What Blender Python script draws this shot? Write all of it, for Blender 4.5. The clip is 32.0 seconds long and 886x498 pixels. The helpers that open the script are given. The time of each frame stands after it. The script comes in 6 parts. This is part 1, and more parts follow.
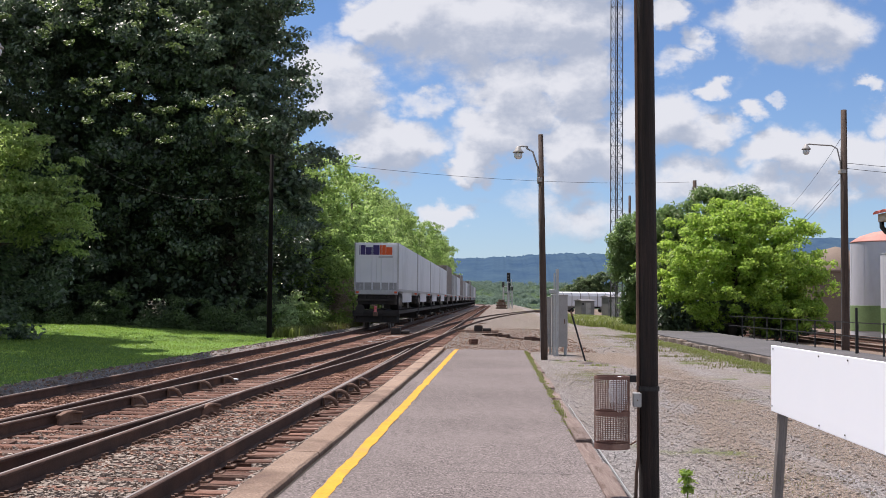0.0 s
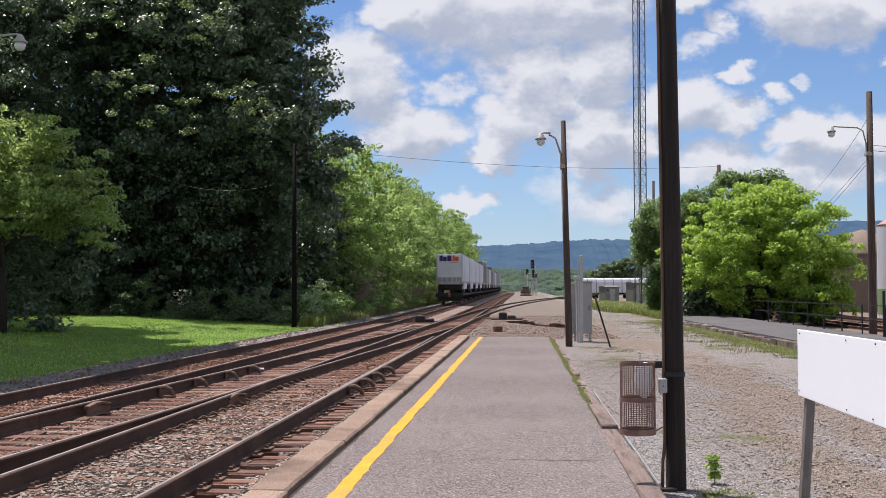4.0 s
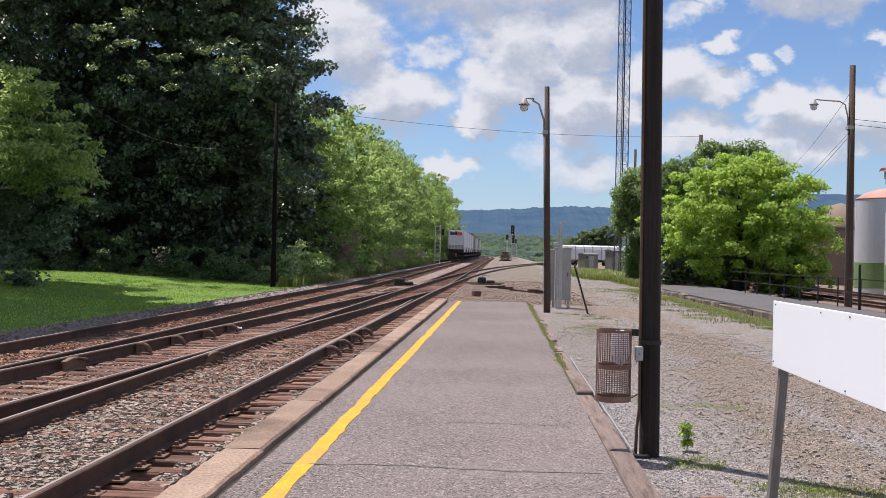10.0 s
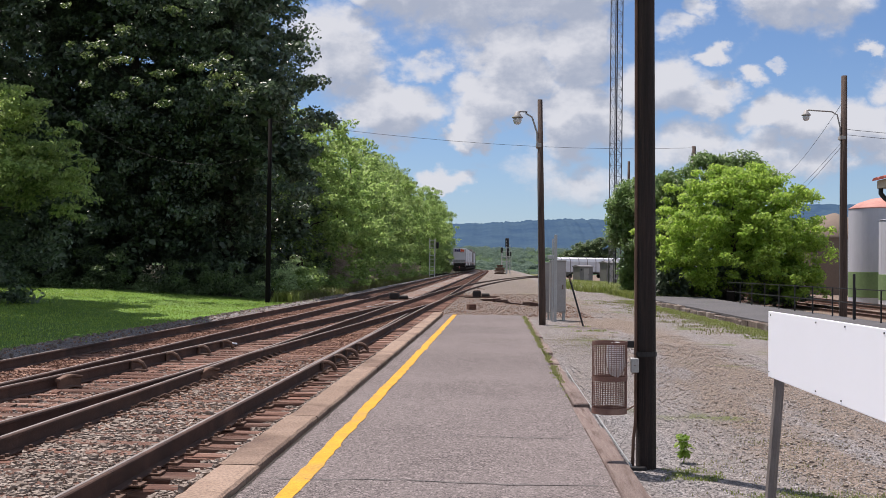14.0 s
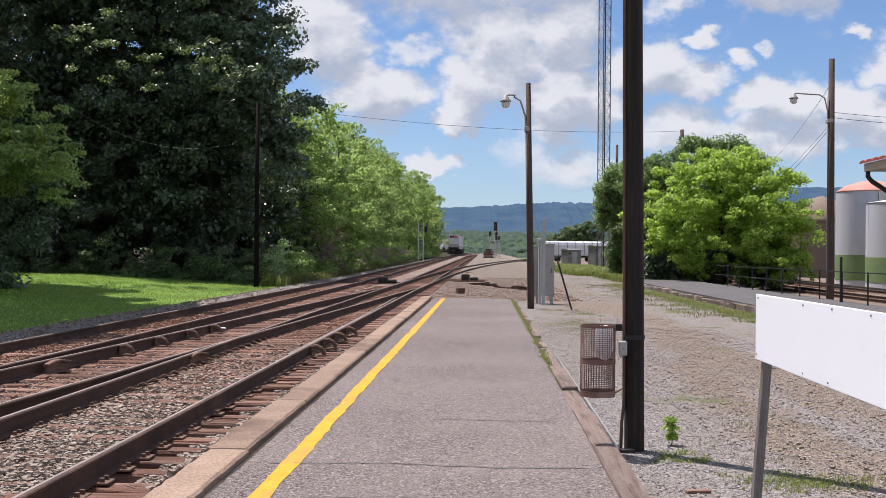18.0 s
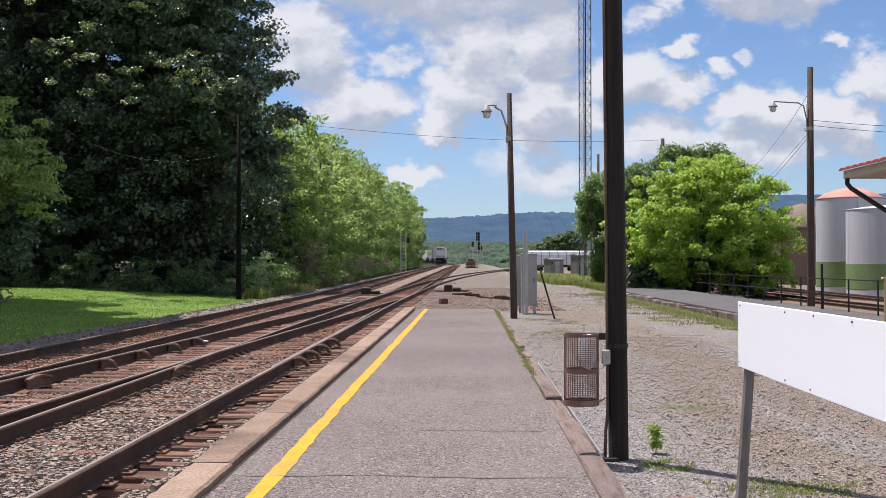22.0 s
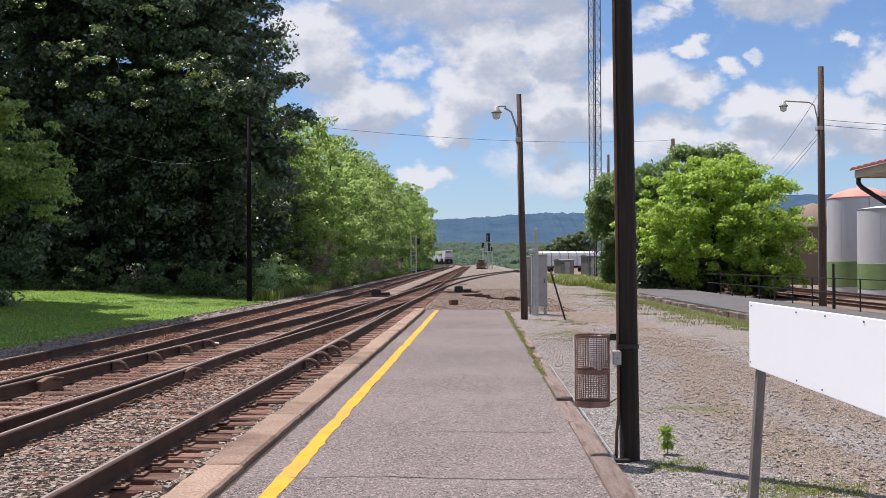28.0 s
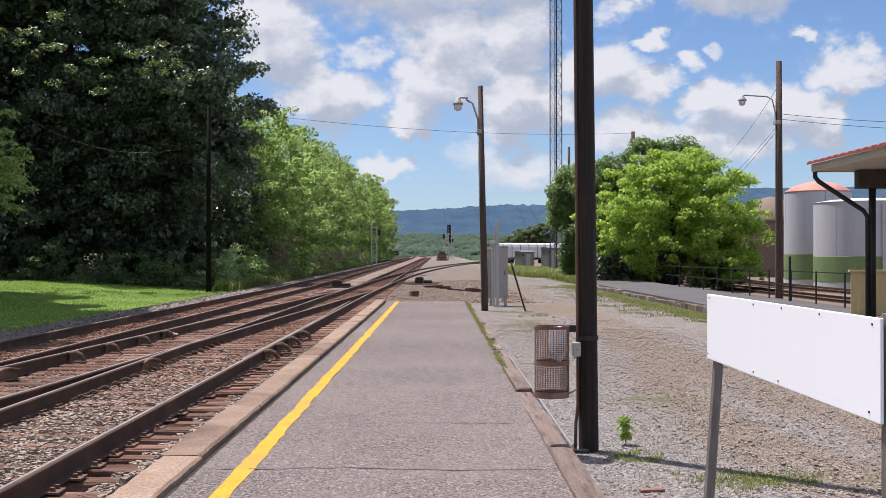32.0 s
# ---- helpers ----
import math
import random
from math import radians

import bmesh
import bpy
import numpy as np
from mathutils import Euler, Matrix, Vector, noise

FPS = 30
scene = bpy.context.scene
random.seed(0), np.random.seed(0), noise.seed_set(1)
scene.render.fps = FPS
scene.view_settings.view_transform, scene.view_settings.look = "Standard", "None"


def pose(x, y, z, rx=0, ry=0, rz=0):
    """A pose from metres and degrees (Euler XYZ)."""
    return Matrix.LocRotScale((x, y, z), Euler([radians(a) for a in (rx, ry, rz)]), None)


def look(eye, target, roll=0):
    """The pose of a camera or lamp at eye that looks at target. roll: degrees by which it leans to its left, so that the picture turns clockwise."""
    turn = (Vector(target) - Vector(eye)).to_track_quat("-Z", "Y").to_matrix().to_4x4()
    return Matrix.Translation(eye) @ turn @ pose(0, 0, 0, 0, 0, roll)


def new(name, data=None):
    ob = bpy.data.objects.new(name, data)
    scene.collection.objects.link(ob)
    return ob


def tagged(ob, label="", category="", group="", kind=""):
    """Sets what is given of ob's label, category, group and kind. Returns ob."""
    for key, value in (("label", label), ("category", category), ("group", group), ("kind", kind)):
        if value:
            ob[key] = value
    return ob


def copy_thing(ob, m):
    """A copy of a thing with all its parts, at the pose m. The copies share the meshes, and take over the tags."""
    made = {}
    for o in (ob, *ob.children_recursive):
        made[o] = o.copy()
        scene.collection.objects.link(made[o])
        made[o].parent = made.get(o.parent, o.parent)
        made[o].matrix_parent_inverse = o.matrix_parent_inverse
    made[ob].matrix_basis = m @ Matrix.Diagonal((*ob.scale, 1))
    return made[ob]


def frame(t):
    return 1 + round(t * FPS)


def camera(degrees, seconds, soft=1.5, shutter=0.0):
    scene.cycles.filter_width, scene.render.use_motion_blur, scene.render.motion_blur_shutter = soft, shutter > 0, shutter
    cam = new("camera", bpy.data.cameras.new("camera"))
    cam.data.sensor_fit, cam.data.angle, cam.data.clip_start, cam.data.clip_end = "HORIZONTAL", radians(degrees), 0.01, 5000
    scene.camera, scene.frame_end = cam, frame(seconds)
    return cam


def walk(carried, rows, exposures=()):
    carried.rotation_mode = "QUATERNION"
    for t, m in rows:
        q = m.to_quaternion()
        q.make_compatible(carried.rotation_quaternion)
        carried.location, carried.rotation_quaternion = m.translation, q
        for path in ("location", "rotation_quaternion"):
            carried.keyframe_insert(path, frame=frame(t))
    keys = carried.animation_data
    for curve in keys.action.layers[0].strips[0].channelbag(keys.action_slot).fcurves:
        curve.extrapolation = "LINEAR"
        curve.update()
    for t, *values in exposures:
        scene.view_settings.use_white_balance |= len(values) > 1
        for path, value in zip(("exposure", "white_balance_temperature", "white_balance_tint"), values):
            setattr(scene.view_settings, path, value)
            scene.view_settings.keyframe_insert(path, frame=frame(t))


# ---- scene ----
cam = camera(42.8, 32.0, soft=0.6)
EYE = Vector((0, 0, 1.6))
# seconds, turn to the left of the track's line, tilt up, lean: a phone held by hand on one spot
PATH = [
    (0, 2.855, 2.757, 0.505), (0.5, 3.389, 2.973, 0.356), (1, 3.574, 3.016, 0.017), (1.5, 3.409, 3.096, 0.063),
    (2, 4.707, 2.795, 0.369), (2.5, 2.881, 2.767, 0.692), (3, 3.392, 3.091, 0.189),
    (3.5, 3.886, 2.784, 0.089), (5.5, 4.322, 0.009, -0.664), (6, 4.267, -0.265, -0.286), (6.5, 4.269, 0.155, -0.106),
    (7, 4.109, 0.131, -0.324), (7.5, 2.958, -0.486, -0.174), (8, 2.264, -0.542, -0.330), (8.5, 2.515, -0.700, 0.016),
    (9, 2.519, -0.596, 0.134), (9.5, 3.087, 0.009, 0.324), (10, 3.028, 0.307, 1.211), (10.5, 2.722, 0.435, 1.037),
    (11, 2.486, 0.985, -0.758), (11.5, 2.478, 1.044, -0.511), (12, 2.943, 1.198, 0.122), (12.5, 2.852, 1.119, 0.573),
    (13, 2.810, 1.078, 0.677), (13.5, 2.846, 1.027, 0.466), (14, 2.767, 1.000, 0.661), (14.5, 2.584, 0.984, 0.350),
    (16.5, 1.554, 0.516, 0.303), (17, 1.533, 0.311, -0.004), (17.5, 0.989, 0.459, -0.178), (18, 2.177, 0.189, 0.507),
    (18.5, 2.839, 0.149, 0.932), (19, 2.318, 0.069, 0.668), (19.5, 1.942, 0.074, 0.485), (20, 1.804, 0.067, 0.546),
    (20.5, 1.675, -0.077, 0.713), (21, 1.559, 0.132, 0.732), (21.5, 1.434, 0.523, 0.327), (22, 1.296, 0.729, -0.039),
    (22.5, 1.306, 0.928, 0.033), (23, 1.356, 0.970, 0.139), (23.5, 1.392, 0.993, -0.033), (24, 1.422, 1.020, -0.128),
    (24.5, 1.504, 1.001, -0.416), (25, 1.771, 1.019, -0.372), (25.5, 2.339, 1.046, -0.346), (27.5, 2.153, 0.753, 0.071),
    (28, 1.813, 0.789, -0.239), (28.5, 1.945, 0.825, 0.083), (29, 1.876, 0.876, 0.078),
    (29.5, 1.707, 1.007, -0.277), (30, 1.927, 0.970, -0.917), (30.5, 1.626, 0.821, -0.547), (31, 1.399, 0.860, -0.221),
    (31.5, 0.319, 0.501, -0.223), (32, -0.172, 0.344, -0.000),
]

def held(yaw, pitch, roll):
    y, p = radians(yaw), radians(pitch)
    way = Vector((-math.sin(y) * math.cos(p), math.cos(y) * math.cos(p), math.sin(p)))
    return look(EYE, EYE + way * 10, roll)


# the camera closes a little between eleven and sixteen seconds; its picture is a touch magenta
LIGHTNESS = [(0, 0.53), (10, 0.53), (11.5, 0.50), (12.5, 0.44), (13, 0.41), (14, 0.39), (14.5, 0.40), (16.5, 0.52), (22, 0.55), (32, 0.55)]
walk(cam, [(t, held(a, b, c)) for t, a, b, c in PATH], [(t, e, 6500, 13) for t, e in LIGHTNESS])

# ---- light ----
SUN_EL, SUN_AZ = radians(67), radians(-47)  # azimuth from +y towards +x: the sun stands high, ahead and to the left
world = bpy.data.worlds.new("sky")
scene.world = world
world.use_nodes = True


def build_sky():
    nt = world.node_tree
    n, l = nt.nodes, nt.links
    n.clear()
    out, bg = n.new("ShaderNodeOutputWorld"), n.new("ShaderNodeBackground")
    sky = n.new("ShaderNodeTexSky")
    sky.sky_type, sky.sun_disc = "NISHITA", False
    sky.sun_elevation, sky.sun_rotation = SUN_EL, SUN_AZ
    sky.air_density, sky.dust_density, sky.ozone_density = 1.0, 0.25, 3.0
    tc = n.new("ShaderNodeTexCoord")
    sep = n.new("ShaderNodeSeparateXYZ")
    l.new(tc.outputs["Generated"], sep.inputs[0])

    def put(node, i, v):
        if isinstance(v, (int, float, tuple)):
            node.inputs[i].default_value = v
        else:
            l.new(v, node.inputs[i])

    def m(op, a, b=None, c=None, clamp=False):
        k = n.new("ShaderNodeMath")
        k.operation, k.use_clamp = op, clamp
        for i, v in enumerate((a, b, c)):
            if v is not None:
                put(k, i, v)
        return k.outputs[0]

    def vec(op, a, b=None, c=None):
        k = n.new("ShaderNodeVectorMath")
        k.operation = op
        for i, v in enumerate((a, b, c)):
            if v is not None:
                put(k, i, v)
        return k.outputs["Value" if op == "LENGTH" else 0]

    def step(v, lo, hi, a=0.0, b=1.0):
        k = n.new("ShaderNodeMapRange")
        k.interpolation_type = "SMOOTHSTEP"
        for i, q in enumerate((v, lo, hi, a, b)):
            put(k, i, q)
        return k.outputs[0]

    def fog(where, scale, detail, rough):
        k = n.new("ShaderNodeTexNoise")
        k.inputs["Scale"].default_value, k.inputs["Detail"].default_value, k.inputs["Roughness"].default_value = scale, detail, rough
        l.new(where, k.inputs[0])
        return k

    def mixc(f, a, b, kind="MIX"):
        k = n.new("ShaderNodeMix")
        k.data_type, k.blend_type = "RGBA", kind
        put(k, 0, f), put(k, 6, a), put(k, 7, b)
        return k.outputs[2]

    # bearing and height as tangents, seen along the line
    ahead = m("MAXIMUM", sep.outputs["Y"], 0.05)
    up = m("MAXIMUM", sep.outputs["Z"], 0.0)
    comb = n.new("ShaderNodeCombineXYZ")
    l.new(m("DIVIDE", sep.outputs["X"], ahead), comb.inputs[0])
    l.new(m("DIVIDE", sep.outputs["Z"], ahead), comb.inputs[1])
    plane = comb.outputs[0]
    # past the charted part of the sky the cloud field goes on by itself
    inside = m("MULTIPLY", step(m("ABSOLUTE", m("DIVIDE", sep.outputs["X"], ahead)), 0.62, 0.48), step(m("DIVIDE", sep.outputs["Z"], ahead), 0.40, 0.28))

    def density(shift):
        p = vec("ADD", plane, shift)
        wild = fog(vec("MULTIPLY", p, (1.0, 1.35, 1.0)), 22.0, 8, 0.55)
        bent = vec("MULTIPLY_ADD", vec("SUBTRACT", wild.outputs["Color"], (0.5, 0.5, 0.5)), (0.075, 0.055, 0.0), p)
        heap = 0.0
        for u, v, ru, rv, w in CLOUDS + THIN_CLOUDS:
            far = vec("LENGTH", vec("MULTIPLY_ADD", bent, (1 / ru, 1 / rv, 0.0), (-u / ru, -v / rv, 0.0)))
            heap = m("MAXIMUM", heap, step(far, 1.65, 0.35, 0.0, w))
        rag = fog(vec("ADD", vec("MULTIPLY", p, (1.0, 1.3, 1.0)), (4.2, 1.3, 0.0)), 13.0, 12, 0.62).outputs["Fac"]
        base = m("MULTIPLY", inside, m("SUBTRACT", heap, 0.5))
        return m("MULTIPLY_ADD", m("SUBTRACT", rag, 0.5), 1.5, m("MULTIPLY", base, 0.85))

    thick = density((0.0, 0.0, 0.0))
    above = density((-0.008, 0.022, 0.0))
    cover = step(thick, -0.30, 0.24)
    # tops catch the sun, deep parts and undersides are grey
    lit = step(m("SUBTRACT", m("MULTIPLY", m("SUBTRACT", thick, above), 1.3), m("MULTIPLY", thick, 0.55)), -0.50, 0.26)
    cloud = mixc(lit, (3.9, 4.35, 5.3, 1.0), (6.9, 7.05, 7.45, 1.0))
    veil = m("POWER", m("SUBTRACT", 1.0, up, clamp=True), 9.0)
    blue = mixc(1.0, sky.outputs[0], (0.66, 0.80, 1.0, 1.0), "MULTIPLY")
    blue = mixc(m("MULTIPLY", veil, 0.40), blue, (5.2, 6.2, 7.8, 1.0))
    low = step(up, 0.0, 0.10, 0.62, 0.96)
    l.new(mixc(m("MULTIPLY", cover, low), blue, cloud), bg.inputs[0])
    bg.inputs[1].default_value = 0.079
    l.new(bg.outputs[0], out.inputs[0])


# heaped clouds over the valley: bearing, height, half-width, half-height, weight
CLOUDS = [
    (-0.010, 0.248, 0.117, 0.045, 1.00), (-0.114, 0.250, 0.027, 0.027, 1.00), (-0.142, 0.197, 0.042, 0.042, 1.00), (-0.097, 0.141, 0.047, 0.026, 1.00),
    (0.012, 0.186, 0.042, 0.035, 1.00), (0.068, 0.208, 0.037, 0.042, 1.00), (-0.001, 0.151, 0.042, 0.027, 1.00), (0.067, 0.135, 0.045, 0.029, 1.00),
    (-0.024, 0.123, 0.025, 0.011, 1.00), (-0.049, 0.080, 0.027, 0.011, 1.00), (0.149, 0.164, 0.040, 0.026, 1.00), (0.181, 0.152, 0.031, 0.017, 1.00),
    (0.150, 0.217, 0.018, 0.016, 0.82), (0.171, 0.234, 0.014, 0.018, 0.82), (0.257, 0.245, 0.059, 0.031, 1.00), (0.223, 0.170, 0.015, 0.009, 0.82),
    (0.191, 0.190, 0.014, 0.007, 0.82), (0.248, 0.134, 0.039, 0.021, 1.00), (0.324, 0.121, 0.035, 0.027, 1.00), (0.362, 0.168, 0.036, 0.021, 1.00),
    (0.153, 0.261, 0.022, 0.012, 1.00), (0.309, 0.299, 0.100, 0.025, 1.00), (0.061, 0.300, 0.130, 0.030, 1.00),
]
THIN_CLOUDS = [
    (0.068, 0.075, 0.045, 0.020, 0.55), (0.163, 0.111, 0.057, 0.025, 0.70), (0.244, 0.105, 0.065, 0.020, 0.75), (0.250, 0.182, 0.010, 0.006, 0.70),
    (0.321, 0.193, 0.014, 0.006, 0.70), (-0.068, 0.180, 0.030, 0.011, 0.75), (0.024, 0.093, 0.045, 0.015, 0.45),
]
build_sky()
sun = new("sun", bpy.data.lights.new("sun", "SUN"))
sun.data.energy, sun.data.angle, sun.data.color = 5.0, radians(0.53), (1.0, 0.915, 0.855)
to_sun = Vector((math.sin(SUN_AZ) * math.cos(SUN_EL), math.cos(SUN_AZ) * math.cos(SUN_EL), math.sin(SUN_EL)))
sun.matrix_world = look(to_sun * 50, (0, 0, 0))


# ---- materials ----
def mat(name, a, b, rough=0.8, scale=4.0, bump=0.2, fine=40.0, metal=0.0, c=None, spread=0.0, stretch=(1, 1, 1), depth=0.02, spec=0.4, grit=0.3, crisp=0.25):
    """Two colours mixed by coarse noise, darkened and roughened by fine noise, with relief. c: stain colour. spread: change from piece to piece."""
    m = bpy.data.materials.new(name)
    m.use_nodes = True
    nt = m.node_tree
    n, l = nt.nodes, nt.links
    bs = n["Principled BSDF"]
    tc = n.new("ShaderNodeTexCoord")
    mp = n.new("ShaderNodeMapping")
    mp.inputs["Scale"].default_value = stretch
    l.new(tc.outputs["Object"], mp.inputs[0])
    src = mp.outputs[0]
    if spread:
        info = n.new("ShaderNodeObjectInfo")
        add = n.new("ShaderNodeVectorMath")
        add.operation = "MULTIPLY_ADD"
        l.new(info.outputs["Random"], add.inputs[0])
        add.inputs[1].default_value = (37, 53, 71)
        l.new(src, add.inputs[2])
        src = add.outputs[0]

    def noise_tex(s, d=6, r=0.6):
        k = n.new("ShaderNodeTexNoise")
        k.inputs["Scale"].default_value, k.inputs["Detail"].default_value, k.inputs["Roughness"].default_value = s, d, r
        l.new(src, k.inputs[0])
        return k.outputs["Fac"]

    def mixc(f, x, y, kind="MIX"):
        k = n.new("ShaderNodeMix")
        k.data_type, k.blend_type = "RGBA", kind
        for i, v in ((0, f), (6, x), (7, y)):
            if isinstance(v, (int, float)):
                k.inputs[i].default_value = v
            elif isinstance(v, tuple):
                k.inputs[i].default_value = (*v, 1)
            else:
                l.new(v, k.inputs[i])
        return k.outputs[2]

    def ramp(f, lo, hi):
        k = n.new("ShaderNodeMapRange")
        k.inputs[1].default_value, k.inputs[2].default_value = lo, hi
        l.new(f, k.inputs[0])
        return k.outputs[0]

    coarse, grain = noise_tex(scale), noise_tex(fine, 4, 0.7)
    col = mixc(ramp(coarse, 0.32, 0.68), a, b)
    if c:
        col = mixc(ramp(noise_tex(scale * 0.37, 5), 0.52, 0.66), col, c)
    col = mixc(ramp(grain, 0.5 - crisp, 0.5 + crisp), col, mixc(grit, col, (0.0, 0.0, 0.0)))
    if spread:
        hue = n.new("ShaderNodeHueSaturation")
        l.new(col, hue.inputs["Color"])
        k = n.new("ShaderNodeMapRange")
        k.inputs[3].default_value, k.inputs[4].default_value = 1 - spread, 1 + spread
        l.new(info.outputs["Random"], k.inputs[0])
        l.new(k.outputs[0], hue.inputs["Value"])
        col = hue.outputs[0]
    l.new(col, bs.inputs["Base Color"])
    r = n.new("ShaderNodeMapRange")
    r.inputs[3].default_value, r.inputs[4].default_value = max(rough - 0.12, 0.02), min(rough + 0.12, 1)
    l.new(coarse, r.inputs[0])
    l.new(r.outputs[0], bs.inputs["Roughness"])
    bs.inputs["Metallic"].default_value = metal
    bs.inputs["Specular IOR Level"].default_value = spec
    if bump:
        bp = n.new("ShaderNodeBump")
        bp.inputs["Strength"].default_value, bp.inputs["Distance"].default_value = bump, depth
        l.new(grain, bp.inputs["Height"])
        l.new(bp.outputs[0], bs.inputs["Normal"])
    return m


def leaf_mat(name, a, b, trans=0.35, gloss=0.5):
    """Leaves that vary from leaf to leaf and let light through."""
    m = bpy.data.materials.new(name)
    m.use_nodes = True
    nt = m.node_tree
    n, l = nt.nodes, nt.links
    bs, out = n["Principled BSDF"], n["Material Output"]
    geo = n.new("ShaderNodeNewGeometry")
    tc = n.new("ShaderNodeTexCoord")
    big = n.new("ShaderNodeTexNoise")
    big.inputs["Scale"].default_value, big.inputs["Detail"].default_value = 0.8, 4
    l.new(tc.outputs["Object"], big.inputs[0])
    add = n.new("ShaderNodeMath")
    add.operation = "ADD"
    l.new(geo.outputs["Random Per Island"], add.inputs[0])
    l.new(big.outputs["Fac"], add.inputs[1])
    mr = n.new("ShaderNodeMapRange")
    mr.inputs[1].default_value, mr.inputs[2].default_value = 0.35, 1.25
    l.new(add.outputs[0], mr.inputs[0])
    mix = n.new("ShaderNodeMix")
    mix.data_type = "RGBA"
    l.new(mr.outputs[0], mix.inputs[0])
    mix.inputs[6].default_value, mix.inputs[7].default_value = (*a, 1), (*b, 1)
    info = n.new("ShaderNodeObjectInfo")
    k = n.new("ShaderNodeMapRange")
    k.inputs[3].default_value, k.inputs[4].default_value = 0.82, 1.2
    l.new(info.outputs["Random"], k.inputs[0])
    hs = n.new("ShaderNodeHueSaturation")
    l.new(k.outputs[0], hs.inputs["Value"])
    l.new(mix.outputs[2], hs.inputs["Color"])
    mix = hs
    l.new(mix.outputs[0], bs.inputs["Base Color"])
    bs.inputs["Roughness"].default_value = 0.4
    bs.inputs["Specular IOR Level"].default_value = gloss
    tr = n.new("ShaderNodeBsdfTranslucent")
    l.new(mix.outputs[0], tr.inputs[0])
    sh = n.new("ShaderNodeMixShader")
    sh.inputs[0].default_value = trans
    l.new(bs.outputs[0], sh.inputs[1])
    l.new(tr.outputs[0], sh.inputs[2])
    l.new(sh.outputs[0], out.inputs[0])
    return m


def ground_mat():
    """One sheet: ballast grey near the tracks, lawn beyond the ditch, gravel lot with worn soil, dry weeds, woods far away."""
    m = bpy.data.materials.new("ground")
    m.use_nodes = True
    nt = m.node_tree
    n, l = nt.nodes, nt.links
    bs = n["Principled BSDF"]
    geo = n.new("ShaderNodeNewGeometry")
    pos = geo.outputs["Position"]
    sep = n.new("ShaderNodeSeparateXYZ")
    l.new(pos, sep.inputs[0])

    def noise_tex(s, d=6, r=0.6):
        k = n.new("ShaderNodeTexNoise")
        k.inputs["Scale"].default_value, k.inputs["Detail"].default_value, k.inputs["Roughness"].default_value = s, d, r
        l.new(pos, k.inputs[0])
        return k.outputs["Fac"]

    def ramp(f, lo, hi):
        k = n.new("ShaderNodeMapRange")
        k.interpolation_type = "SMOOTHSTEP"
        k.inputs[1].default_value, k.inputs[2].default_value = lo, hi
        l.new(f, k.inputs[0])
        return k.outputs[0]

    def mixc(f, x, y, kind="MIX"):
        k = n.new("ShaderNodeMix")
        k.data_type, k.blend_type = "RGBA", kind
        for i, v in ((0, f), (6, x), (7, y)):
            if isinstance(v, (int, float)):
                k.inputs[i].default_value = v
            elif isinstance(v, tuple):
                k.inputs[i].default_value = (*v, 1)
            else:
                l.new(v, k.inputs[i])
        return k.outputs[2]

    def math_(op, a, b):
        k = n.new("ShaderNodeMath")
        k.operation = op
        for i, v in enumerate((a, b)):
            if isinstance(v, (int, float)):
                k.inputs[i].default_value = v
            else:
                l.new(v, k.inputs[i])
        return k.outputs[0]

    vor = n.new("ShaderNodeTexVoronoi")
    vor.inputs["Scale"].default_value = 60.0
    l.new(pos, vor.inputs[0])
    stone = vor.outputs["Color"]
    sv = n.new("ShaderNodeSeparateColor")
    l.new(stone, sv.inputs[0])
    wob = math_("MULTIPLY", math_("SUBTRACT", noise_tex(0.8), 0.5), 2.4)
    x = math_("ADD", sep.outputs["X"], wob)
    y = math_("ADD", sep.outputs["Y"], math_("MULTIPLY", wob, 3.0))
    gravel = mixc(sv.outputs[0], (0.05, 0.048, 0.05), (0.37, 0.348, 0.343))
    gravel = mixc(math_("MULTIPLY", ramp(noise_tex(0.35), 0.46, 0.64), 0.5), gravel, mixc(sv.outputs[1], (0.12, 0.108, 0.10), (0.27, 0.245, 0.23)))
    soil = mixc(sv.outputs[1], (0.06, 0.047, 0.038), (0.315, 0.258, 0.215))
    along = n.new("ShaderNodeMapping")
    along.inputs["Scale"].default_value = (1.0, 0.16, 1.0)
    l.new(pos, along.inputs[0])
    ln = n.new("ShaderNodeTexNoise")
    ln.inputs["Scale"].default_value, ln.inputs["Detail"].default_value, ln.inputs["Roughness"].default_value = 0.8, 7, 0.7
    l.new(along.outputs[0], ln.inputs[0])
    lane = ln.outputs["Fac"]
    wheel = math_("MULTIPLY", ramp(x, 2.2, 3.0), ramp(x, 5.2, 4.0))
    lot = mixc(math_("MULTIPLY", math_("ADD", wheel, 0.35), ramp(lane, 0.36, 0.56)), gravel, soil)
    rust = mixc(sv.outputs[1], (0.13, 0.07, 0.048), (0.28, 0.17, 0.122))
    ballast = mixc(math_("MULTIPLY", ramp(noise_tex(0.5), 0.38, 0.66), ramp(x, -9.6, -8.6)), gravel, rust)
    buff = mixc(sv.outputs[2], (0.20, 0.168, 0.142), (0.44, 0.375, 0.325))
    X, Y = sep.outputs["X"], sep.outputs["Y"]
    ballast = mixc(math_("MULTIPLY", math_("MULTIPLY", ramp(X, -4.5, -4.3), ramp(X, -2.85, -3.0)), ramp(y, 19.0, 14.0)), ballast, buff)
    base = mixc(ramp(x, -2.4, -2.0), ballast, lot)
    end = mixc(sv.outputs[1], (0.085, 0.07, 0.06), (0.27, 0.233, 0.205))
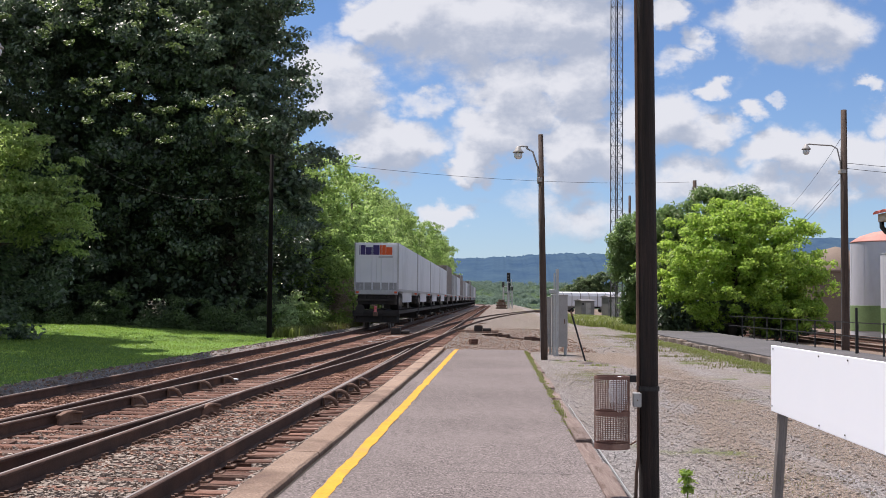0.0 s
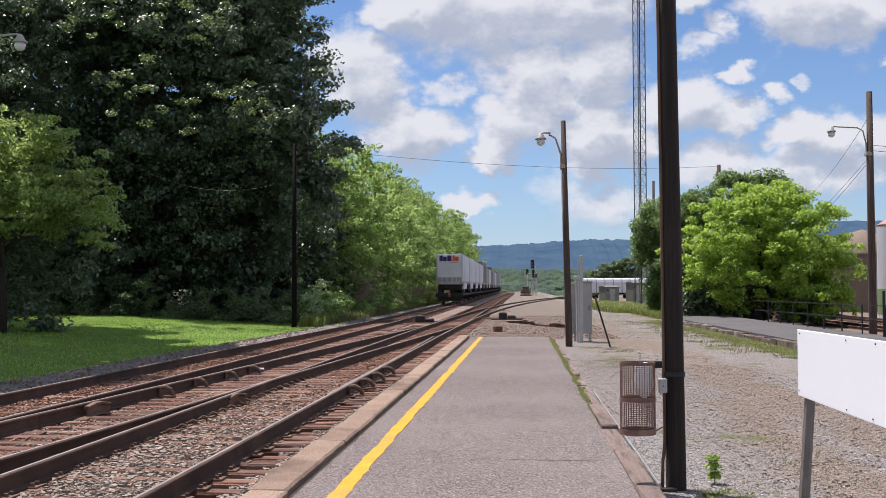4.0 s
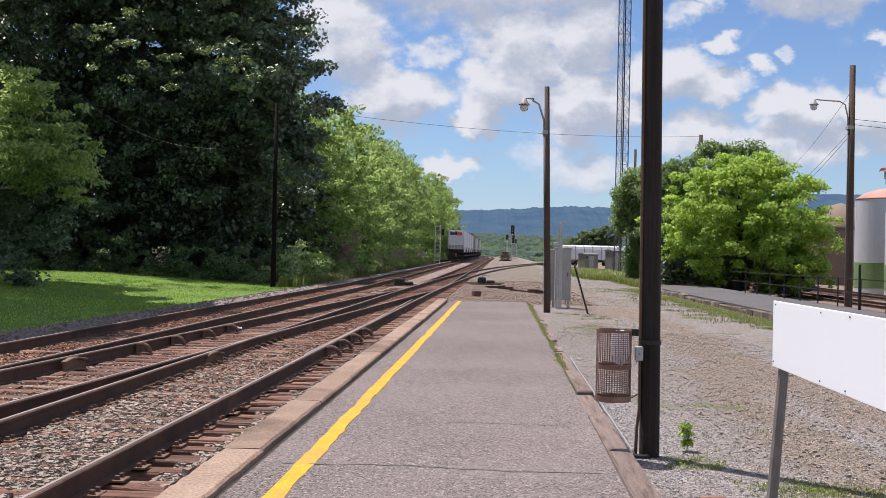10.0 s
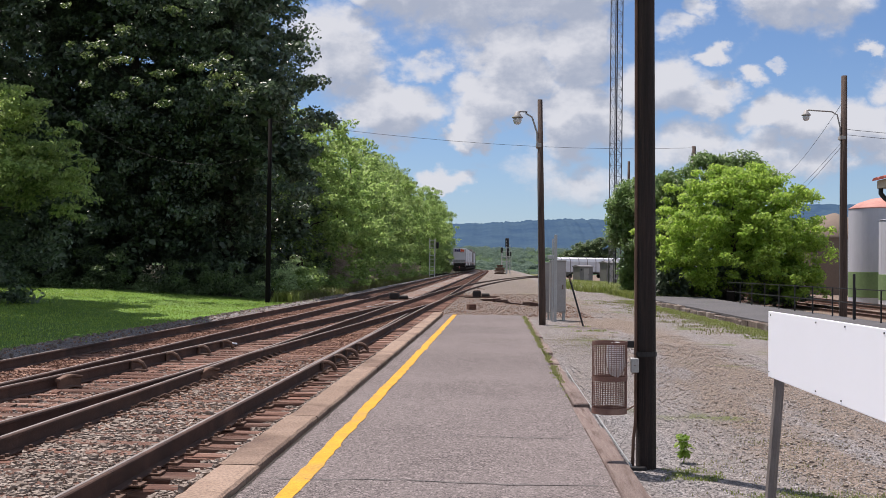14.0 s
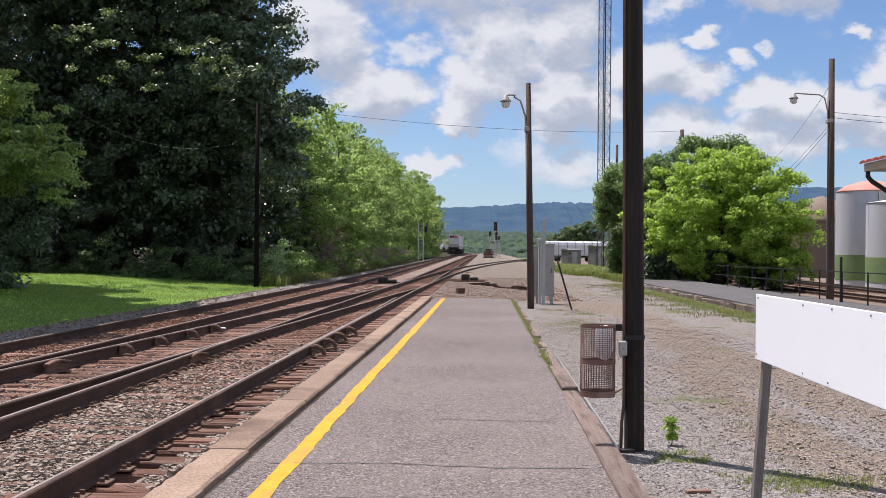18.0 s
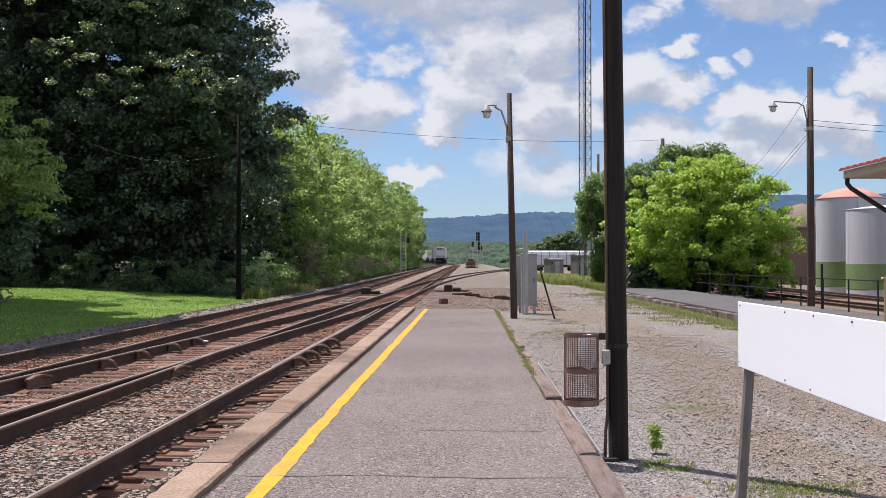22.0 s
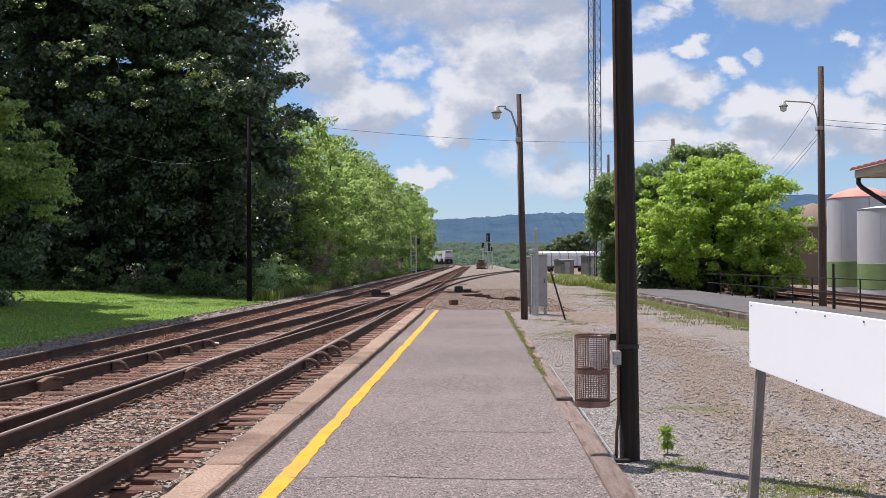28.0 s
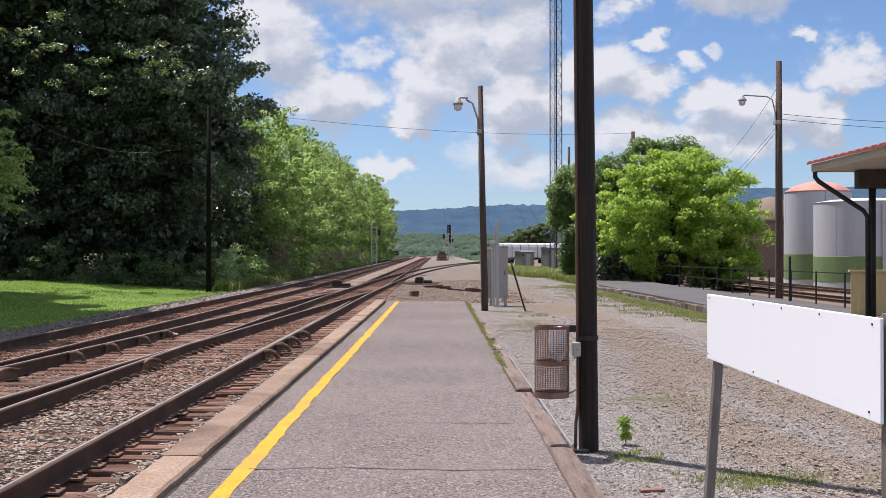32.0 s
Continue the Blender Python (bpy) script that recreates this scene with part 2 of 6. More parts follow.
    base = mixc(math_("MULTIPLY", math_("MULTIPLY", ramp(y, 37.0, 42.0), ramp(x, 5.5, 2.0)), math_("ADD", ramp(x, -2.6, -2.0), 0.0)), base, end)
    mott = n.new("ShaderNodeMapRange")
    mott.inputs[1].default_value, mott.inputs[2].default_value, mott.inputs[3].default_value, mott.inputs[4].default_value = 0.3, 0.7, 0.62, 1.30
    l.new(noise_tex(7.0, 10, 0.85), mott.inputs[0])
    mv = n.new("ShaderNodeVectorMath")
    mv.operation = "SCALE"
    l.new(base, mv.inputs[0])
    l.new(mott.outputs[0], mv.inputs[3])
    base = mv.outputs[0]
    # weeds
    green = mixc(noise_tex(9.0), (0.045, 0.075, 0.018), (0.10, 0.135, 0.035))
    dry = mixc(noise_tex(7.0), (0.15, 0.14, 0.05), (0.09, 0.11, 0.03))
    weed = mixc(noise_tex(0.7), green, dry)
    patch = math_("MULTIPLY", ramp(noise_tex(0.42, 8, 0.65), 0.56, 0.64), ramp(x, 1.2, 2.2))
    base = mixc(math_("MULTIPLY", patch, 0.85), base, weed)
    near = math_("MULTIPLY", ramp(x, 7.0, 8.4), ramp(y, 64.0, 72.0))
    base = mixc(math_("MULTIPLY", near, ramp(x, 17.0, 14.0)), base, weed)
    lawn = mixc(noise_tex(5.0, 10, 0.8), (0.075, 0.15, 0.025), (0.17, 0.29, 0.055))
    lawn = mixc(ramp(noise_tex(0.25), 0.4, 0.65), lawn, (0.105, 0.175, 0.045))
    # forest floor under the tall trees, its brown darkened with their shade
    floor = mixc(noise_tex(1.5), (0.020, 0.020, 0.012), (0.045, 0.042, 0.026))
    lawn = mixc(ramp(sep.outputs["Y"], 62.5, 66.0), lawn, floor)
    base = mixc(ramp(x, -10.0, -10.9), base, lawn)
    yard = mixc(sv.outputs[1], (0.13, 0.10, 0.08), (0.23, 0.18, 0.145))
    base = mixc(ramp(x, 12.6, 14.0), base, yard)
    wood = mixc(noise_tex(0.05, 8, 0.7), (0.02, 0.045, 0.018), (0.06, 0.10, 0.035))
    base = mixc(ramp(y, 430.0, 520.0), base, wood)
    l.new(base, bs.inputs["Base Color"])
    bs.inputs["Roughness"].default_value = 0.95
    bs.inputs["Specular IOR Level"].default_value = 0.15
    bp = n.new("ShaderNodeBump")
    bp.inputs["Strength"].default_value, bp.inputs["Distance"].default_value = 0.6, 0.02
    l.new(math_("ADD", vor.outputs["Distance"], math_("MULTIPLY", noise_tex(60.0), 0.5)), bp.inputs["Height"])
    l.new(bp.outputs[0], bs.inputs["Normal"])
    return m


M_GROUND = ground_mat()


def asphalt_mat(name, dark, light, speck):
    """Worn asphalt: pale and dark chippings in grey binder, broad stains, hairline cracks."""
    m = bpy.data.materials.new(name)
    m.use_nodes = True
    n, l = m.node_tree.nodes, m.node_tree.links
    bs = n["Principled BSDF"]
    pos = n.new("ShaderNodeNewGeometry").outputs["Position"]

    def tex(kind, scale, detail=None):
        k = n.new(kind)
        k.inputs["Scale"].default_value = scale
        if detail:
            k.inputs["Detail"].default_value = detail
        l.new(pos, k.inputs[0])
        return k

    def ramp(f, lo, hi, a=0.0, b=1.0):
        k = n.new("ShaderNodeMapRange")
        for i, v in enumerate((lo, hi, a, b)):
            k.inputs[i + 1].default_value = v
        l.new(f, k.inputs[0])
        return k.outputs[0]

    def mixc(f, a, b, kind="MIX"):
        k = n.new("ShaderNodeMix")
        k.data_type, k.blend_type = "RGBA", kind
        for i, v in ((0, f), (6, a), (7, b)):
            if isinstance(v, (int, float)):
                k.inputs[i].default_value = v
            elif isinstance(v, tuple):
                k.inputs[i].default_value = (*v, 1)
            else:
                l.new(v, k.inputs[i])
        return k.outputs[2]

    chips = tex("ShaderNodeTexVoronoi", 120.0)
    sep = n.new("ShaderNodeSeparateColor")
    l.new(chips.outputs["Color"], sep.inputs[0])
    big = tex("ShaderNodeTexVoronoi", 62.0)
    sep2 = n.new("ShaderNodeSeparateColor")
    l.new(big.outputs["Color"], sep2.inputs[0])
    stain = tex("ShaderNodeTexNoise", 0.9, 7)
    patch = tex("ShaderNodeTexNoise", 0.28, 4)
    col = mixc(sep.outputs[0], dark, light)
    col = mixc(ramp(sep2.outputs[1], 0.80, 0.98), col, speck)
    col = mixc(ramp(sep2.outputs[2], 0.80, 0.95), col, tuple(v * 0.35 for v in dark))
    col = mixc(ramp(stain.outputs["Fac"], 0.35, 0.7, 0.0, 0.34), col, tuple(v * 0.72 for v in light))
    col = mixc(ramp(patch.outputs["Fac"], 0.40, 0.68, 0.0, 0.2), col, speck)
    l.new(col, bs.inputs["Base Color"])
    bs.inputs["Roughness"].default_value, bs.inputs["Specular IOR Level"].default_value = 0.92, 0.2
    bp = n.new("ShaderNodeBump")
    bp.inputs["Strength"].default_value, bp.inputs["Distance"].default_value = 0.7, 0.008
    l.new(sep.outputs[1], bp.inputs["Height"])
    l.new(bp.outputs[0], bs.inputs["Normal"])
    return m


M_ASPHALT = asphalt_mat("asphalt", (0.042, 0.036, 0.035), (0.245, 0.212, 0.206), (0.33, 0.288, 0.28))
M_JOINT = mat("dark_joint", (0.022, 0.017, 0.014), (0.055, 0.044, 0.036), 0.95, 6, 0.6, 60)
M_SEAM = mat("tar_seam", (0.09, 0.085, 0.08), (0.13, 0.125, 0.12), 0.85, 5, 0.2)
M_KERB = mat("kerb_concrete", (0.31, 0.215, 0.158), (0.41, 0.30, 0.23), 0.9, 1.6, 0.9, 40, c=(0.185, 0.12, 0.09), spread=0.1, grit=0.5, crisp=0.15)
M_TIMBER = mat("weathered_timber", (0.235, 0.165, 0.142), (0.35, 0.28, 0.25), 0.95, 5, 0.9, 60, c=(0.12, 0.072, 0.058), spread=0.28, stretch=(5, 0.4, 5), grit=0.55, crisp=0.15)
M_YELLOW = mat("yellow_paint", (0.74, 0.37, 0.007), (0.63, 0.31, 0.009), 0.7, 3, 0.3, 60, c=(0.48, 0.28, 0.045), depth=0.004, grit=0.35, crisp=0.12)
M_TIE = mat("creosoted_tie", (0.10, 0.046, 0.032), (0.235, 0.122, 0.088), 0.95, 6, 0.8, 40, c=(0.29, 0.19, 0.15), spread=0.4, stretch=(0.5, 3, 3))
M_RAIL = mat("rail_side", (0.062, 0.037, 0.030), (0.108, 0.065, 0.051), 0.8, 2.5, 0.3, 50, c=(0.145, 0.083, 0.06), spec=0.25)
M_RAILTOP = mat("rail_head", (0.19, 0.165, 0.155), (0.32, 0.29, 0.275), 0.6, 0.6, 0.05, 30, metal=0.2, grit=0.1)
M_STEEL = mat("rusty_steel", (0.105, 0.06, 0.042), (0.18, 0.11, 0.078), 0.8, 4, 0.3, 60, c=(0.22, 0.13, 0.09))
M_CAST = mat("bright_steel", (0.26, 0.235, 0.22), (0.36, 0.335, 0.32), 0.5, 6, 0.2, 40, metal=0.5)


def stone_mat(name, dark, light):
    """Loose stone: every stone has its own shade."""
    m = bpy.data.materials.new(name)
    m.use_nodes = True
    n, l = m.node_tree.nodes, m.node_tree.links
    bs = n["Principled BSDF"]
    geo, mx, nz, mul = n.new("ShaderNodeNewGeometry"), n.new("ShaderNodeMix"), n.new("ShaderNodeTexNoise"), n.new("ShaderNodeMix")
    mx.data_type = mul.data_type = "RGBA"
    mul.blend_type = "MULTIPLY"
    mul.inputs[0].default_value = 0.4
    l.new(geo.outputs["Random Per Island"], mx.inputs[0])
    mx.inputs[6].default_value, mx.inputs[7].default_value = (*dark, 1), (*light, 1)
    l.new(geo.outputs["Position"], nz.inputs[0])
    nz.inputs["Scale"].default_value = 60
    l.new(mx.outputs[2], mul.inputs[6])
    l.new(nz.outputs["Fac"], mul.inputs[7])
    l.new(mul.outputs[2], bs.inputs["Base Color"])
    bs.inputs["Roughness"].default_value = 0.95
    bs.inputs["Specular IOR Level"].default_value = 0.2
    return m


M_STONE = stone_mat("ballast_stone", (0.20, 0.162, 0.137), (0.42, 0.36, 0.31))
M_RUSTONE = stone_mat("rusty_ballast", (0.17, 0.085, 0.058), (0.46, 0.288, 0.208))
M_LOTSTONE = stone_mat("lot_gravel", (0.20, 0.188, 0.182), (0.55, 0.52, 0.50))

M_POLE = mat("creosote_pole", (0.005, 0.0035, 0.003), (0.060, 0.036, 0.029), 0.7, 7, 0.8, 40, c=(0.016, 0.010, 0.008), stretch=(6, 6, 0.22), depth=0.015, grit=0.6, crisp=0.15)
M_POLE2 = mat("grey_pole", (0.055, 0.036, 0.028), (0.14, 0.096, 0.076), 0.85, 6, 0.6, 40, stretch=(5, 5, 0.2), grit=0.5, crisp=0.15)
M_GALV = mat("galvanised", (0.42, 0.43, 0.43), (0.54, 0.55, 0.55), 0.45, 3, 0.1, 30, metal=0.6)
M_GREY = mat("grey_cabinet_paint", (0.36, 0.35, 0.34), (0.43, 0.42, 0.41), 0.55, 2, 0.1, 30, c=(0.30, 0.29, 0.28))
M_BLACK = mat("black_paint", (0.012, 0.012, 0.013), (0.025, 0.025, 0.027), 0.5, 4, 0.1, 40)
M_WHITE = mat("white_board", (0.86, 0.885, 0.955), (0.84, 0.865, 0.93), 0.5, 1.2, 0.0, 20, grit=0.01)
M_RUSTMESH = mat("rust_brown_paint", (0.17, 0.085, 0.068), (0.24, 0.13, 0.10), 0.7, 7, 0.3, 60, c=(0.30, 0.19, 0.15))
M_TRAILER = mat("trailer_white", (0.58, 0.605, 0.66), (0.66, 0.68, 0.73), 0.45, 0.6, 0.0, 12, c=(0.52, 0.54, 0.59), grit=0.06)
M_TRAILGREY = mat("trailer_grey", (0.40, 0.41, 0.43), (0.47, 0.48, 0.50), 0.5, 0.6, 0.05, 12)
M_CONTAINER = mat("container_grey", (0.28, 0.29, 0.31), (0.36, 0.37, 0.38), 0.55, 0.6, 0.05, 12, spread=0.3)
M_PURPLE = mat("purple_paint", (0.035, 0.02, 0.13), (0.045, 0.028, 0.15), 0.5, 3, 0)
M_ORANGE = mat("orange_paint", (0.75, 0.11, 0.02), (0.68, 0.10, 0.02), 0.5, 3, 0)
M_FLATCAR = mat("flatcar_steel", (0.022, 0.02, 0.02), (0.05, 0.042, 0.038), 0.8, 2, 0.2, 30)
M_RUBBER = mat("rubber", (0.012, 0.012, 0.012), (0.02, 0.02, 0.02), 0.8, 8, 0.1)
M_BARK = mat("bark", (0.03, 0.023, 0.018), (0.06, 0.048, 0.038), 0.95, 5, 0.8, 30, stretch=(3, 3, 0.5), depth=0.03)
M_DARKPOLE = mat("black_tarred_pole", (0.005, 0.0045, 0.0045), (0.012, 0.010, 0.009), 0.9, 6, 0.5, 40, stretch=(5, 5, 0.2), spec=0.1)
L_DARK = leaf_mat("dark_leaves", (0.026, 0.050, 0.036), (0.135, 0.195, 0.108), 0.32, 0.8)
# pale bluish green: haze over the valley is mixed into this colour
L_FAR = leaf_mat("hazed_leaves", (0.145, 0.21, 0.175), (0.195, 0.265, 0.21), 0.4, 0.0)
L_LAWNTREE = leaf_mat("lawn_tree_leaves", (0.17, 0.28, 0.085), (0.48, 0.62, 0.21), 0.6, 0.6)
L_SUNTINT = leaf_mat("suntint_leaves", (0.055, 0.095, 0.035), (0.17, 0.235, 0.08), 0.4, 0.8)
L_SHRUB = leaf_mat("shrub_leaves", (0.22, 0.32, 0.14), (0.50, 0.62, 0.32), 0.6, 0.6)
# leaf green darkened for the shade under the tall trees; far tree shares it
L_SHADE = leaf_mat("darkened_leaves", (0.035, 0.062, 0.028), (0.145, 0.205, 0.09), 0.4, 0.3)
L_MID = leaf_mat("wood_leaves", (0.115, 0.205, 0.060), (0.35, 0.475, 0.155), 0.62, 0.3)
L_LIME = leaf_mat("lime_leaves", (0.17, 0.31, 0.05), (0.45, 0.61, 0.12), 0.66, 0.4)
L_SUMAC = leaf_mat("sumac_leaves", (0.095, 0.175, 0.055), (0.24, 0.36, 0.12), 0.5, 0.8)
L_GRASS = leaf_mat("grass_blades", (0.12, 0.17, 0.03), (0.26, 0.30, 0.08), 0.4)
L_EDGE = leaf_mat("edge_blades", (0.13, 0.165, 0.035), (0.25, 0.27, 0.09), 0.4)
L_DRY = leaf_mat("dry_blades", (0.20, 0.16, 0.07), (0.15, 0.17, 0.05), 0.35)


# ---- builders ----
def rise(y, x=-5.0):
    """The line climbs gently beyond the platform; the yard beside it stays level."""
    if x > 5:
        return max(0.0, y - 60.0) * 0.0042 * max(0.0, 1 - (x - 5) / 7)
    return max(0.0, y - 60.0) * 0.0042


def mesh_from(name, verts, faces, material=None, smooth=False):
    me = bpy.data.meshes.new(name)
    me.from_pydata(verts, [], faces)
    me.update()
    if material:
        me.materials.append(material)
    if smooth:
        me.shade_smooth()
    return me


def from_bm(name, bm, material=None, smooth=False):
    bmesh.ops.recalc_face_normals(bm, faces=bm.faces[:])
    me = bpy.data.meshes.new(name)
    bm.to_mesh(me)
    bm.free()
    for m in material if isinstance(material, (list, tuple)) else (material,):
        if m:
            me.materials.append(m)
    if smooth:
        me.shade_smooth()
    return me


def part(name, bm, material, parent, label="", smooth=False):
    """Links a bmesh (or a mesh) as one mesh object under a thing or part."""
    me = from_bm(name, bm, material, smooth) if isinstance(bm, bmesh.types.BMesh) else bm
    ob = new(name, me)
    ob.parent = parent
    if label:
        ob["label"] = label
    return ob


def root(name, m, label, category, group="", kind=""):
    ob = new(name)
    ob.empty_display_size = 0.2
    ob.matrix_basis = m
    return tagged(ob, label, category, group, kind)


def box(bm, x0, x1, y0, y1, z0, z1, bevel=0.0):
    r = bmesh.ops.create_cube(bm, size=1.0)
    for v in r["verts"]:
        v.co = ((x0 + x1) / 2 + v.co.x * (x1 - x0), (y0 + y1) / 2 + v.co.y * (y1 - y0), (z0 + z1) / 2 + v.co.z * (z1 - z0))
    if bevel:
        ed = list({e for v in r["verts"] for e in v.link_edges})
        bmesh.ops.bevel(bm, geom=ed, offset=bevel, segments=2, affect="EDGES", profile=0.5)
    return bm


def bx(x0, x1, y0, y1, z0, z1, bevel=0.0):
    return box(bmesh.new(), x0, x1, y0, y1, z0, z1, bevel)


def tube(bm, points, radii, sides=10, caps=True):
    """A round bar along a line of points, each with its radius."""
    pts = [Vector(p) for p in points]
    if isinstance(radii, (int, float)):
        radii = [radii] * len(pts)
    rings, ref = [], None
    for i, p in enumerate(pts):
        way = (pts[min(i + 1, len(pts) - 1)] - pts[max(i - 1, 0)]).normalized()
        if ref is None:
            ref = way.orthogonal().normalized()
        ref = (ref - way * ref.dot(way)).normalized()
        other = way.cross(ref)
        rings.append([bm.verts.new(p + (ref * math.cos(a) + other * math.sin(a)) * radii[i])
                      for a in (2 * math.pi * k / sides for k in range(sides))])
    for r0, r1 in zip(rings, rings[1:]):
        for k in range(sides):
            bm.faces.new((r0[k], r0[(k + 1) % sides], r1[(k + 1) % sides], r1[k]))
    if caps:
        bm.faces.new(rings[0][::-1])
        bm.faces.new(rings[-1])
    return bm


def tb(points, radii, sides=10):
    return tube(bmesh.new(), points, radii, sides)


def lathe(bm, profile, sides=24, at=(0, 0, 0), axis="z"):
    """Turns a profile of (radius, height) round an axis."""
    rings = []
    for r, h in profile:
        ring = []
        for k in range(sides):
            a = 2 * math.pi * k / sides
            c, s = max(r, 1e-4) * math.cos(a), max(r, 1e-4) * math.sin(a)
            co = (c, s, h) if axis == "z" else (h, c, s)
            ring.append(bm.verts.new(Vector(co) + Vector(at)))
        rings.append(ring)
    for r0, r1 in zip(rings, rings[1:]):
        for k in range(sides):
            bm.faces.new((r0[k], r0[(k + 1) % sides], r1[(k + 1) % sides], r1[k]))
    bm.faces.new(rings[0][::-1])
    bm.faces.new(rings[-1])
    return bm


def sweep(bm, profile, line):
    """A closed (across, up) profile carried along a list of (x, y, z), upright."""
    rings = []
    for i, (x, y, z) in enumerate(line):
        a, b = line[max(i - 1, 0)], line[min(i + 1, len(line) - 1)]
        d = Vector((b[0] - a[0], b[1] - a[1], 0)).normalized()
        side = Vector((d.y, -d.x, 0))
        rings.append([bm.verts.new(Vector((x, y, z)) + side * u + Vector((0, 0, v))) for u, v in profile])
    k = len(profile)
    for r0, r1 in zip(rings, rings[1:]):
        for i in range(k):
            bm.faces.new((r0[i], r0[(i + 1) % k], r1[(i + 1) % k], r1[i]))
    bm.faces.new(rings[0])
    bm.faces.new(rings[-1][::-1])
    return bm


def block(lists, m, hx, hy, h):
    """Adds a box, its top centred on the pose m, to lists of corners and faces."""
    verts, faces = lists
    k = len(verts)
    verts += [tuple(m @ Vector((sx * hx, sy * hy, sz * h))) for sz in (-1, 0) for sx, sy in ((-1, -1), (1, -1), (1, 1), (-1, 1))]
    faces += [tuple(k + i for i in q) for q in ((3, 2, 1, 0), (4, 5, 6, 7), (0, 1, 5, 4), (1, 2, 6, 5), (2, 3, 7, 6), (3, 0, 4, 7))]


# ---- ground ----
def smooth01(v, a, b):
    t = min(max((v - a) / (b - a), 0.0), 1.0)
    return t * t * (3 - 2 * t)


def ground_z(x, y):
    """Height of the open ground: ballast and lots lie just under the platform, the lawn swells, hills close the valley."""
    z = -0.09 + rise(min(y, 420.0), x)
    # track bed under the ties
    z += -0.17 * smooth01(x, -9.6, -9.0) * (1 - smooth01(x, -2.45, -2.2))
    z += 0.105 * smooth01(x, -9.0, -8.8) * (1 - smooth01(x, -3.15, -2.95))
    # lawn falls into a ditch and swells away from the line
    z += -0.22 * smooth01(-x, 9.5, 10.6) + 0.55 * smooth01(-x, 11.0, 24.0)
    # second platform's track bed lies lower
    z += -0.35 * smooth01(x, 11.8, 13.0) * (1 - smooth01(y, 110.0, 140.0))
    if y > 420:
        far = y - 420
        z += -6.0 * smooth01(far, 0, 60) + 40.0 * smooth01(far, 80, 1700) + 3.0 * noise.noise((x * 0.006, y * 0.006, 0))
    return z


def build_ground():
    xs = sorted({*np.arange(-40, 40.1, 1.0).round(2), *(-9.3, -9.0, -8.8, -9.7, -10.3, -4.4, -4.15, -3.15, -2.95, -2.45, -2.2, 11.7, 12.3), *np.linspace(-2500, -45, 26).round(1), *np.linspace(45, 2500, 26).round(1)})
    ys = sorted({*np.arange(-20, 100, 2.0), *np.arange(100, 520, 10.0), *np.linspace(530, 3200, 46).round(1), -200.0, -60.0})
    verts = [(x, y, ground_z(x, y)) for y in ys for x in xs]
    w = len(xs)
    faces = [(j * w + i, j * w + i + 1, (j + 1) * w + i + 1, (j + 1) * w + i) for j in range(len(ys) - 1) for i in range(w - 1)]
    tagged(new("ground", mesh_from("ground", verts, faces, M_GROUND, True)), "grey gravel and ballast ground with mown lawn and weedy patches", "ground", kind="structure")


build_ground()


# ---- far ridge ----
def ridge():
    m = bpy.data.materials.new("hazed_woods")
    m.use_nodes = True
    n, l = m.node_tree.nodes, m.node_tree.links
    bs = n["Principled BSDF"]
    nz = n.new("ShaderNodeTexNoise")
    nz.inputs["Scale"].default_value, nz.inputs["Detail"].default_value, nz.inputs["Roughness"].default_value = 0.011, 12, 0.72
    geo = n.new("ShaderNodeNewGeometry")
    l.new(geo.outputs["Position"], nz.inputs[0])
    mx = n.new("ShaderNodeMix")
    mx.data_type = "RGBA"
    l.new(nz.outputs["Fac"], mx.inputs[0])
    # distance haze is put into the blue colour and its faint glow below
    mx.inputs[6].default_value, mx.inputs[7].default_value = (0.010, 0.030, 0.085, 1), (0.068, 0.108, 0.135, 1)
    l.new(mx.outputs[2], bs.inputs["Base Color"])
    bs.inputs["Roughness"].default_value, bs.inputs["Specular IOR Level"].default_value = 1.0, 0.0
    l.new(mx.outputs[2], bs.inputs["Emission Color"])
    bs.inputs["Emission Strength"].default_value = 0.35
    xs = np.linspace(-2600, 2600, 1041)
    rows = []
    for k in range(10):
        f = k / 9
        y = 3000 + 900 * f
        row = []
        for x in xs:
            crest = 160 + 0.016 * x + 55 * smooth01(x, 500, 1100) + 18 * noise.noise((x * 0.002, 5.0, 0)) + 5 * noise.noise((x * 0.012, 9.0, 0)) + 5.0 * noise.noise((x * 0.045, 2.0, 0)) + 7.0 * noise.noise((x * 0.23, 4.0, 0))
            row.append((float(x), y, 20 + (crest - 18) * math.sin(f * math.pi / 2) ** 0.9 + 3 * noise.noise((x * 0.02, y * 0.02, 1)) * (1 - f)))
        rows.append(row)
    rows.append([(p[0], 4300.0, -40.0) for p in rows[-1]])
    w = len(xs)
    verts = [p for r in rows for p in r]
    faces = [(j * w + i, j * w + i + 1, (j + 1) * w + i + 1, (j + 1) * w + i) for j in range(len(rows) - 1) for i in range(w - 1)]
    tagged(new("backdrop", mesh_from("ridge", verts, faces, m, True)), "long wooded ridge, distance haze put into its blue", "ridge", kind="structure")


ridge()


